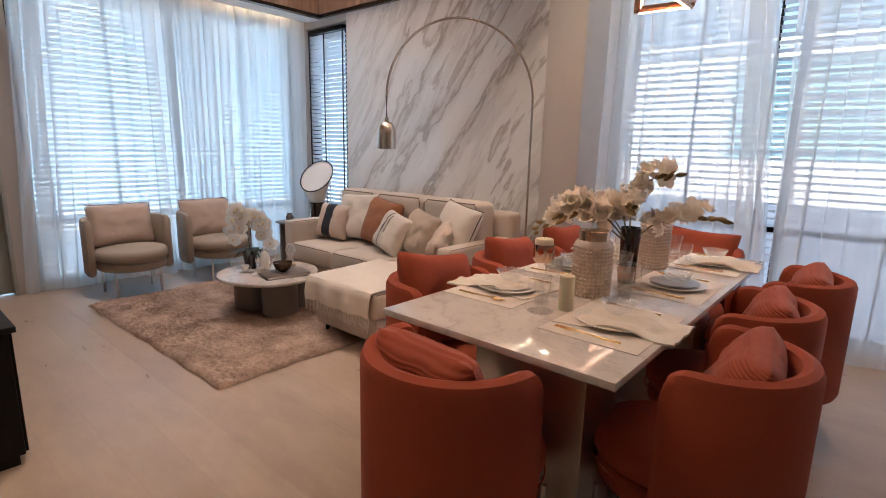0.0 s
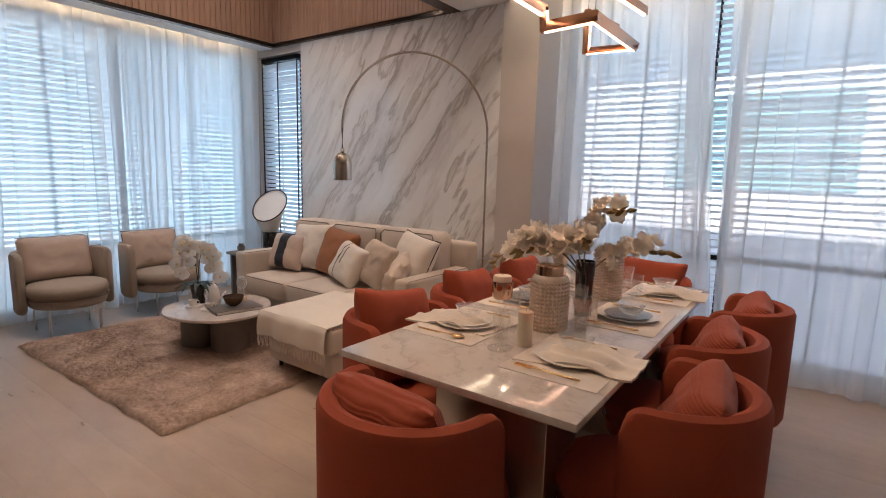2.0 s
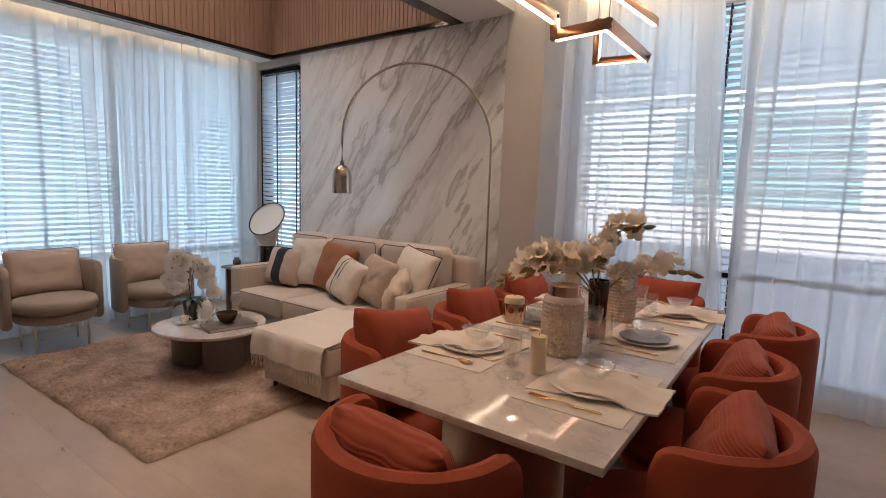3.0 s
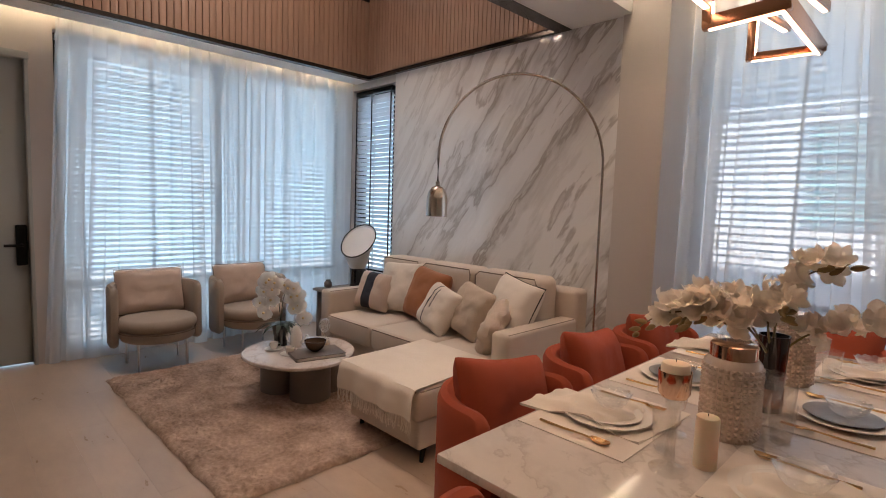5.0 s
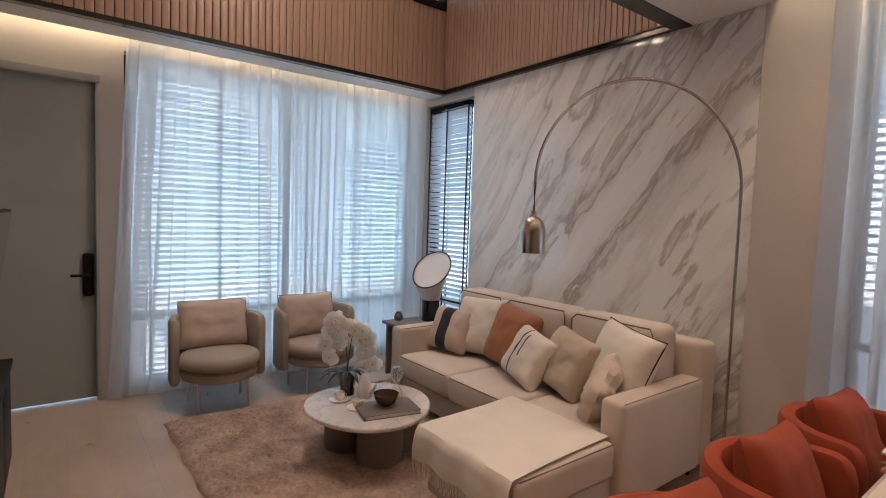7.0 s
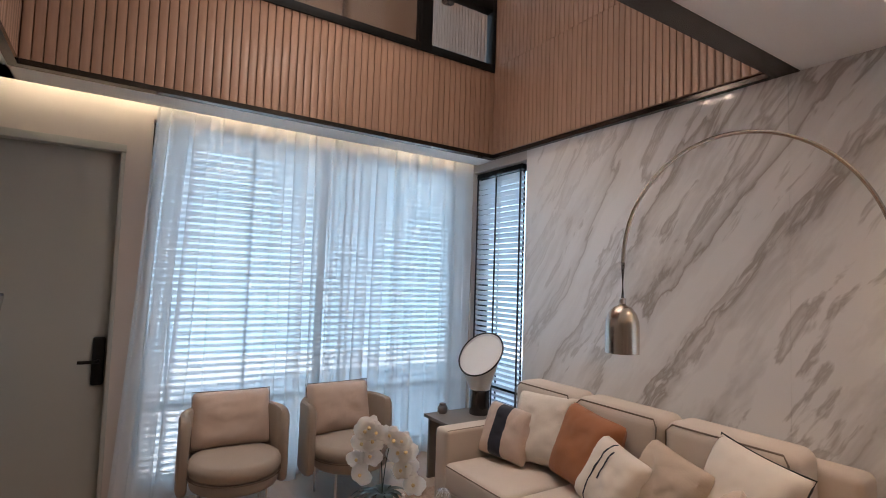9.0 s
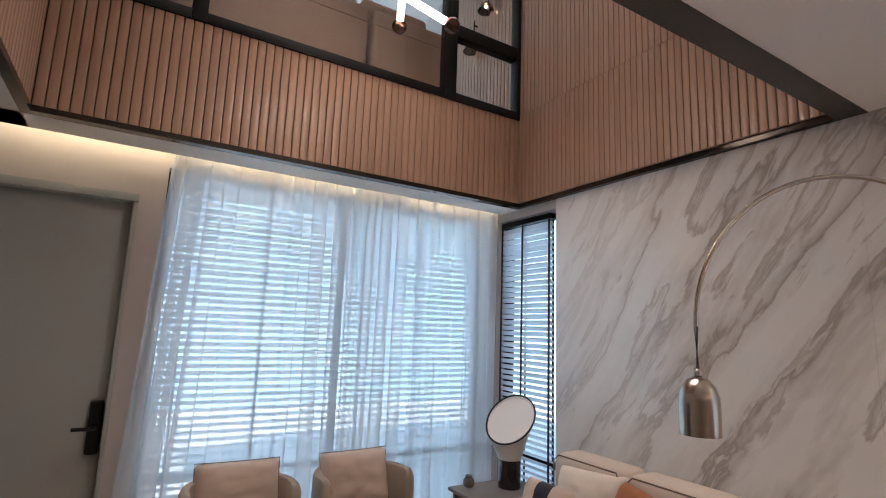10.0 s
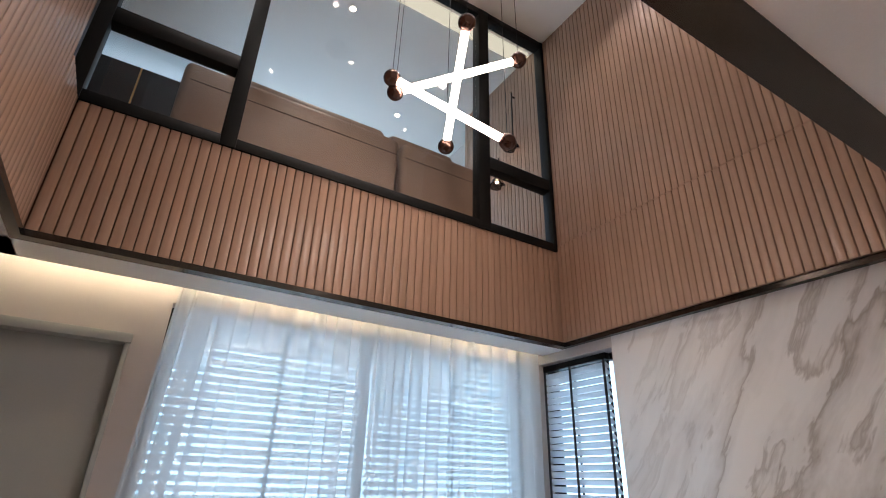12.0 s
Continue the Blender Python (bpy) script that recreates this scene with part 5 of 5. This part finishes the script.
hold = thing("candle_holder", "tall clear glass candle holder with a rose gold cup", "candle holder", (-0.985, 1.625, ZT + 0.001))
part("stem", lathe([(0, 0), (0.043, 0), (0.044, 0.003), (0.018, 0.008), (0.011, 0.02), (0.010, 0.13), (0.014, 0.16), (0.022, 0.172), (0, 0.174)], 28), M_CRYSTAL, hold)
part("cup", lathe([(0, 0.175), (0.028, 0.175), (0.035, 0.186), (0.036, 0.235), (0.0345, 0.235), (0.0335, 0.19), (0, 0.184)], 32), M_ROSE, hold, "rose gold mirrored cup")
cd = thing("candle", "ivory pillar candle in a rose gold cup", "candle", (-0.985, 1.625, ZT + 0.1875), 0, "candles")
part("wax", lathe([(0, 0), (0.031, 0), (0.031, 0.062), (0.028, 0.066), (0, 0.068)], 28), M_WAX, cd)
part("wick", tube([(0, 0, 0.066), (0.001, 0, 0.076)], 0.001, 5), M_PIPE, cd)
cd = thing("candle", "ivory pillar candle standing on the table", "candle", (-0.935, 1.71, ZT), 0, "candles")
part("wax", lathe([(0, 0), (0.026, 0), (0.026, 0.118), (0.024, 0.121), (0, 0.122)], 28), M_WAX, cd)
part("wick", tube([(0, 0, 0.12), (0.001, 0, 0.13)], 0.001, 5), M_PIPE, cd)

# studded jars
for jx, jy, r, h, lid in ((-0.955, 1.945, 0.069, 0.215, True), (-0.945, 2.60, 0.066, 0.25, False)):
    jar = thing("studded_jar", "champagne studded ceramic jar with a rose gold neck" if lid else "tall champagne studded ceramic vase", "jar", (jx, jy, ZT), 0, "studded vases")
    part("body", lathe([(0, 0), (r - 0.004, 0), (r, 0.006), (r, h - 0.012), (r - 0.01, h), (0, h)], 48), M_CERAMIC, jar)
    bm = bmesh.new()
    rows, cols = int(h / 0.0148), 30
    for i in range(rows):
        z = 0.012 + i * 0.0148
        if z > h - 0.014:
            break
        for k in range(cols):
            a = 2 * math.pi * k / cols
            d, q = Vector((math.cos(a), math.sin(a), 0)), Vector((-math.sin(a), math.cos(a), 0))
            s = 0.0058
            base = [bm.verts.new(d * (r - 0.0005) + q * u * s + Vector((0, 0, z + v * s))) for u, v in ((-1, -1), (1, -1), (1, 1), (-1, 1))]
            tip = [bm.verts.new(d * (r + 0.006) + q * u * s * 0.35 + Vector((0, 0, z + v * s * 0.35))) for u, v in ((-1, -1), (1, -1), (1, 1), (-1, 1))]
            for m in range(4):
                bm.faces.new((base[m], base[(m + 1) % 4], tip[(m + 1) % 4], tip[m]))
            bm.faces.new(tip)
    part("studs", bm, M_CERAMIC, jar)
    if lid:
        part("neck", lathe([(r - 0.012, h), (r - 0.012, h + 0.034), (r - 0.016, h + 0.036), (0, h + 0.036)], 40), M_ROSE, jar, "rose gold neck")

# dark vase with the flower sprays
fv = thing("flower_vase", "dark copper glass vase with cream flower sprays", "vase", (-0.925, 2.23, ZT))
part("vase", lathe([(0, 0), (0.036, 0), (0.036, 0.08), (0.03, 0.085), (0.036, 0.09), (0.042, 0.235), (0.039, 0.235), (0.033, 0.1), (0, 0.095)], 32), M_DARKGLASS, fv)
part("collar", lathe([(0.0365, 0.02), (0.0375, 0.02), (0.0375, 0.075), (0.0365, 0.075)], 32), M_COPPER, fv)
rnd = random.Random(77)
flower = None
bud = None
SPRAYS = [((-0.16, -0.16, 0.36), (-0.36, -0.14, 0.205), 17), ((-0.06, -0.24, 0.38), (-0.16, -0.32, 0.29), 15), ((0.0, -0.10, 0.42), (0.15, -0.06, 0.455), 15), ((0.10, 0.0, 0.32), (0.33, -0.02, 0.30), 10), ((-0.02, -0.12, 0.36), (0.06, -0.20, 0.33), 13), ((-0.1, -0.05, 0.36), (-0.2, -0.1, 0.30), 12)]
for mid, end, heads in SPRAYS:
    pts = []
    for i in range(15):
        t = i / 14
        p = Vector((0, 0, 0.15)) * (1 - t) ** 2 + 2 * t * (1 - t) * Vector(mid) * 1.09 + Vector(end) * t * t
        pts.append(p)
    part("stem", tube(pts, 0.003, 6, radii=[0.0038 - 0.0018 * i / 14 for i in range(15)]), M_STEM, fv)
    heads = int(heads * 1.35)
    for h in range(heads):
        t = 0.34 + 0.58 * h / heads
        p = pts[int(t * 14)] + Vector((rnd.uniform(-0.035, 0.035), rnd.uniform(-0.04, 0.04), rnd.uniform(-0.012, 0.04)))
        m = Matrix.Translation(p) @ aim((rnd.uniform(-1, 1), rnd.uniform(-1.2, 0.5), rnd.uniform(-0.1, 1.0))) @ Matrix.Rotation(rnd.uniform(0, 6), 4, "Z") @ Matrix.Scale(rnd.uniform(0.8, 1.2), 4)
        if flower is None:
            flower = part("blossom", petal_bloom(9, 0.052, 6, 0.62, 1), M_PETAL, fv)
            flower.matrix_basis = m
        else:
            o = share("blossom", flower, (0, 0, 0), fv)
            o.matrix_basis = m
    for h in range(5):
        p = pts[-1 - h % 4] + Vector((rnd.uniform(-0.02, 0.02), rnd.uniform(-0.02, 0.02), rnd.uniform(-0.02, 0.015)))
        d = (pts[-1] - pts[-4]).normalized() + Vector((rnd.uniform(-0.5, 0.5), rnd.uniform(-0.5, 0.5), rnd.uniform(-0.2, 0.6)))
        if bud is None:
            bud = part("bud", lathe([(0, 0), (0.005, 0.003), (0.0095, 0.014), (0.008, 0.028), (0.003, 0.04), (0, 0.043)], 10), M_BUD, fv)
            bud.matrix_basis = Matrix.Translation(p) @ aim(d)
        else:
            o = share("bud", bud, (0, 0, 0), fv)
            o.matrix_basis = Matrix.Translation(p) @ aim(d)


# ---- lamps ----
def beam(a, b, w, hgt, parent, led):
    """A square copper profile with a light strip let into one face; led: offset direction."""
    a, b = Vector(a), Vector(b)
    L = (b - a).length
    d = (b - a).normalized()
    led = Vector(led)
    led = (led - d * led.dot(d)).normalized()
    q = led.cross(d)
    m = Matrix((d, q, led)).transposed().to_4x4()
    m.translation = a
    bm = box(-w / 2, L + w / 2, -w / 2, w / 2, -hgt / 2, hgt / 2, 0.002)
    bm.transform(m)
    part("profile", bm, M_COPPER, parent)
    bm = box(0.004, L - 0.004, -w * 0.3, w * 0.3, hgt / 2 + 0.0005, hgt / 2 + 0.003)
    bm.transform(m)
    part("light_strip", bm, M_LED, parent, "warm light strip")


pn = thing("pendant_light", "copper zigzag pendant light with warm strips", "pendant light", (0, 0, 0))
P0, PA0, PA, PB = (-1.215, 1.66, 2.062), (-1.215, 2.305, 2.062), (-1.215, 2.315, 1.995), (-0.995, 2.335, 2.012)
PC, PD, PE = (-1.01, 2.965, 2.025), (-1.222, 2.84, 2.0), (-1.222, 2.84, 2.19)
beam(P0, PA0, 0.03, 0.045, pn, (0, 0, -1))
beam(PA, PA0, 0.03, 0.03, pn, (1, 0, 0))
beam(PA, PB, 0.03, 0.045, pn, (0, 0, -1))
beam(PB, PC, 0.03, 0.045, pn, (-0.4, 0, -1))
beam(PC, PD, 0.03, 0.03, pn, (0, 0, -1))
beam(PD, PE, 0.03, 0.03, pn, (1, 0, 0))
beam((-1.12, 2.68, 2.285), (-1.06, 3.27, 2.285), 0.03, 0.045, pn, (0, 0, -1))
beam(PE, (-1.18, 3.16, 2.19), 0.03, 0.03, pn, (0, 0, -1))
for x, y, z in ((-1.215, 1.75, 2.08), (-0.995, 2.335, 2.03), (-1.09, 2.95, 2.30), (-1.222, 2.84, 2.2)):
    part("cable", tube([(x, y, z), (x, y, 2.90)], 0.0012, 5), M_BLACK, pn)
part("canopy", cyl(0.07, 2.872, 2.90, 24, (-1.1, 2.4)), M_COPPER, pn)

M_BALL = noisy("dark_copper", (0.10, 0.055, 0.045), (0.14, 0.08, 0.065), 0.22, 5, 100, 0.03, metal=0.9)
ch = thing("chandelier", "three crossed glowing tubes with dark copper balls", "chandelier", (0, 0, 0))
ENDS = [((-3.75, 1.92, 3.63), (-4.2, 2.095, 3.28)), ((-4.15, 1.765, 3.44), (-3.85, 2.31, 3.70)), ((-4.1, 1.72, 3.47), (-3.9, 2.26, 3.19))]
for a, b in ENDS:
    a, b = Vector(a), Vector(b)
    d = (b - a).normalized()
    part("light_tube", tube([a + d * 0.03, b - d * 0.03], 0.019, 16), M_TUBE, ch, "warm glowing tube")
    for p in (a, b):
        part("ball", lathe([(0.042 * math.sin(math.pi * k / 12), -0.042 * math.cos(math.pi * k / 12)) for k in range(13)], 24, p), M_BALL, ch, "dark copper ball")
        part("cable", tube([p, Vector((p.x * 0.9 - 0.398, p.y * 0.9 + 0.2, TOP))], 0.0018, 5), M_BLACK, ch)
part("canopy", cyl(0.12, TOP - 0.03, TOP, 32, (-4.0, 2.0)), M_BRONZE, ch)


def downlight(x, y, z, watts, degrees=100, color=WARM):
    d = thing("downlight", "small round white recessed ceiling downlight", "downlight", (x, y, z), 0, "downlights")
    part("ring", lathe([(0.030, -0.001), (0.045, -0.001), (0.046, -0.004), (0.043, -0.006), (0.030, -0.004)], 24), M_SHADE, d)
    part("lens", lathe([(0, -0.0025), (0.0295, -0.0025), (0.0295, -0.0005), (0, -0.0005)], 24), M_DISC, d)
    spot(x, y, z - 0.012, watts, degrees, color)


for x, y, k in ((-1.8, 0.8, 1.0), (-1.85, 2.1, 0.32), (-1.85, 3.2, 0.5), (-0.2, 3.3, 0.8)):
    downlight(x, y, 2.90, SPOT_W * k)
for x, y in ((-0.98, 1.75), (-0.98, 2.6)):
    downlight(x, y, 2.90, SPOT_W * 0.17, 70)
for x, y, k, deg in ((-4.15, 3.2, 0.9, 100), (-3.2, 3.2, 0.8, 100), (-4.6, 0.9, 0.8, 100), (-3.9, 2.2, 3.4, 75), (-3.3, 1.5, 2.6, 75), (-4.5, 1.8, 2.8, 75)):
    downlight(x, y, TOP, SPOT_W * k, deg, MILD)
for x, y in ((-5.76, 1.95), (-6.9, 3.0)):
    downlight(x, y, TOP, SPOT_W * 0.8, 120, MILD)

# ---- gallery: glazing and room ----
gz = thing("gallery_glazing", "black-framed glass screen of the upper room", "glass screen")
gz["kind"] = "structure"
GX = -5.15
for y0, y1, z0, z1 in ((0.31, 0.41, 3.45, TOP), (1.10, 1.19, 3.45, TOP), (2.95, 3.055, 3.45, TOP), (3.70, 3.765, 3.45, TOP)):
    part("frame_post", box(GX - 0.05, GX + 0.05, y0, y1, z0, z1, 0.003), M_BLACK, gz)
for y0, y1 in ((0.41, 1.10), (1.19, 2.95), (3.055, 3.70)):
    for z0, z1 in ((3.45, 3.52), (TOP - 0.08, TOP)):
        part("frame_rail", box(GX - 0.046, GX + 0.046, y0, y1, z0, z1, 0.003), M_BLACK, gz)
    if y0 != 1.19:
        part("transom", box(GX - 0.046, GX + 0.046, y0, y1, 4.02, 4.13, 0.003), M_BLACK, gz)
    p = part("pane", box(GX - 0.004, GX + 0.004, y0, y1, 3.52, TOP - 0.08), M_GLASS, gz)
    p.visible_shadow = False
part("frame_post", box(-4.82, -4.75, 0.30, 0.40, 3.45, 5.6, 0.003), M_BLACK, gz)
part("frame_rail", box(-5.10, -4.82, 0.31, 0.39, 3.45, 3.50, 0.003), M_BLACK, gz)
p = part("pane", box(-5.10, -4.82, 0.346, 0.354, 3.50, 5.6), M_GLASS, gz)
p.visible_shadow = False

tagged(part("cove_light", box(-5.43, -5.27, 1.0, 3.70, TOP - 0.03, TOP - 0.012), M_GALLERY_COVE, None, "cream light strip along the upper ceiling"), "", "light strip")
us = thing("gallery_sofa", "brown leather sofa with its back to the glass", "sofa", (-5.62, 2.05, 3.45))
part("back", box(-0.14, 0.14, -1.25, 0.37, 0.06, 0.82, 0.05, 4), M_LEATHER, us)
part("back", box(-0.14, 0.14, 0.40, 1.25, 0.06, 0.82, 0.05, 4), M_LEATHER, us)
part("back_cushion", box(-0.36, -0.145, -1.0, 0.36, 0.4, 1.10, 0.06, 4), M_LEATHER, us)
part("back_cushion", box(-0.36, -0.145, 0.40, 1.08, 0.4, 1.10, 0.06, 4), M_LEATHER, us)
part("seat", box(-0.95, -0.145, -1.2, 1.2, 0.06, 0.42, 0.05, 4), M_LEATHER, us)
for z in (0.24, 0.66):
    part("seam", tube([(0.142, -1.2, z), (0.142, 0.35, z)], 0.004, 5), M_SEAM, us)
    part("seam", tube([(0.142, 0.42, z), (0.142, 1.22, z)], 0.004, 5), M_SEAM, us)
for y in (-1.1, 1.1):
    part("leg", box(-0.05, 0.05, y - 0.03, y + 0.03, 0, 0.06), M_BLACK, us)
cb = thing("gallery_cabinet", "tall dark cabinet with a slim gold divider", "cabinet", (-7.6, 0.2, 3.45))
part("body", box(-0.3, 0.28, -1.1, 0.75, 0, 2.0, 0.004), M_DARKWOOD, cb)
for y0, y1 in ((-1.09, -0.49), (-0.47, 0.13), (0.15, 0.74)):
    part("door", box(0.282, 0.30, y0, y1, 0.02, 1.98, 0.003), M_DARKWOOD, cb)
for y in (-0.48, 0.14):
    part("divider", box(0.284, 0.306, y - 0.008, y + 0.008, 0.02, 1.98), M_GOLD, cb)
for x, z, rod in ((-5.56, 4.84, 0.62), (-5.80, 4.52, 0.25)):
    wl = thing("wall_lamp", "smoky glass bell wall lamp on the upper panelling", "wall lamp", (x, 3.66, z), 0, "wall lamps")
    part("rod", tube([(0, 0.03, -0.08), (0, 0.03, rod)], 0.008, 8), M_BRONZE, wl)
    part("bracket", tube([(0, 0.07, rod - 0.05), (0, 0.03, rod - 0.05)], 0.010, 8), M_BRONZE, wl)
    part("shade", lathe([(0.02, 0.0), (0.04, -0.02), (0.07, -0.06), (0.085, -0.10), (0.082, -0.10), (0.066, -0.06), (0.036, -0.02), (0.0, -0.003)], 24), M_SMOKE, wl, "smoky clear glass bell")
    part("bulb", lathe([(0, -0.07), (0.018, -0.05), (0.014, -0.02), (0, -0.01)], 16), M_BULB, wl)
window("window_4", "black-framed upper window behind a blind", "x", 4.12, -7.3, -6.5, 3.9, 5.3, [], [])
blind("grey slatted venetian blind in the upper window", "x", 4.04, -7.28, -6.52, 3.92, 5.28, [-7.1, -6.7])

# ---- fluted panelling: slats ----
PITCH = 0.055


def slats(wall, axis, at, lo, hi, z0, z1, side, pitch=PITCH):
    """Half-round fronted battens; side: which way they stand proud."""
    first = None
    n = int(round((hi - lo) / pitch))
    step = (hi - lo) / n
    for i in range(n):
        if first is None:
            bm = box(0.002, step - 0.002, 0, 0.034, 0, z1 - z0, 0.0)
            bmesh.ops.bevel(bm, geom=[e for e in bm.edges if abs(e.verts[0].co.z - e.verts[1].co.z) > 0.1 and e.verts[0].co.y > 0.02], offset=0.006, segments=2, profile=0.5, affect="EDGES")
            first = part("slat", bm, M_SLAT, wall)
            o = first
        else:
            o = share("slat", first, (0, 0, 0), wall)
        a = lo + i * step
        if axis == "x":
            o.location, o.rotation_euler = (a + (step if side < 0 else 0), at, z0), (0, 0, radians(180) if side < 0 else 0)
        else:
            o.location, o.rotation_euler = (at, a + (step if side > 0 else 0), z0), (0, 0, radians(-90) if side > 0 else radians(90))


slats(bpy.data.objects["wall_void_north"], "x", 3.765, VX, VE, H + 0.03, 3.49, -1, 0.047)
slats(bpy.data.objects["wall_void_north"], "x", 3.765, VX + 0.012, VE, 3.493, TOP, -1, 0.047)
slats(bpy.data.objects["wall_void_west"], "y", VX - 0.035, VS, VY, H + 0.03, 3.45, 1)
slats(bpy.data.objects["wall_void_south"], "x", VS - 0.035, VX, -4.76, H + 0.03, 3.45, 1)
slats(bpy.data.objects["wall_void_south"], "x", VS - 0.035, -4.74, VE, H + 0.03, TOP, 1)
slats(bpy.data.objects["wall_void_north"], "x", 3.765, -6.5, -5.22, 3.45, TOP, -1)

# ---- floor boards: wide pale planks with hair joints ----
TW, TL = 0.195, 1.60
first = None
fl_ob = bpy.data.objects["floor"]
for r in range(35):
    for c in range(7):
        x0 = -5.75 + c * TL - TL * ((r * 0.37) % 1.0)
        y0 = -2.2 + r * TW
        x1, y1 = min(x0 + TL, 1.9), min(y0 + TW, 4.5)
        x0 = max(x0, -5.75)
        if x1 - x0 < 0.02 or y1 - y0 < 0.02:
            continue
        full = abs(x1 - x0 - TL) < 1e-6 and abs(y1 - y0 - TW) < 1e-6
        if full and first is not None:
            share("plank", first, (x0, y0, 0), fl_ob)
            continue
        o = part("plank", box(0.0003, x1 - x0 - 0.0003, 0.0003, y1 - y0 - 0.0003, -0.0034, 0), M_FLOOR, fl_ob, smooth=False)
        o.location = (x0, y0, 0)
        if full:
            first = o
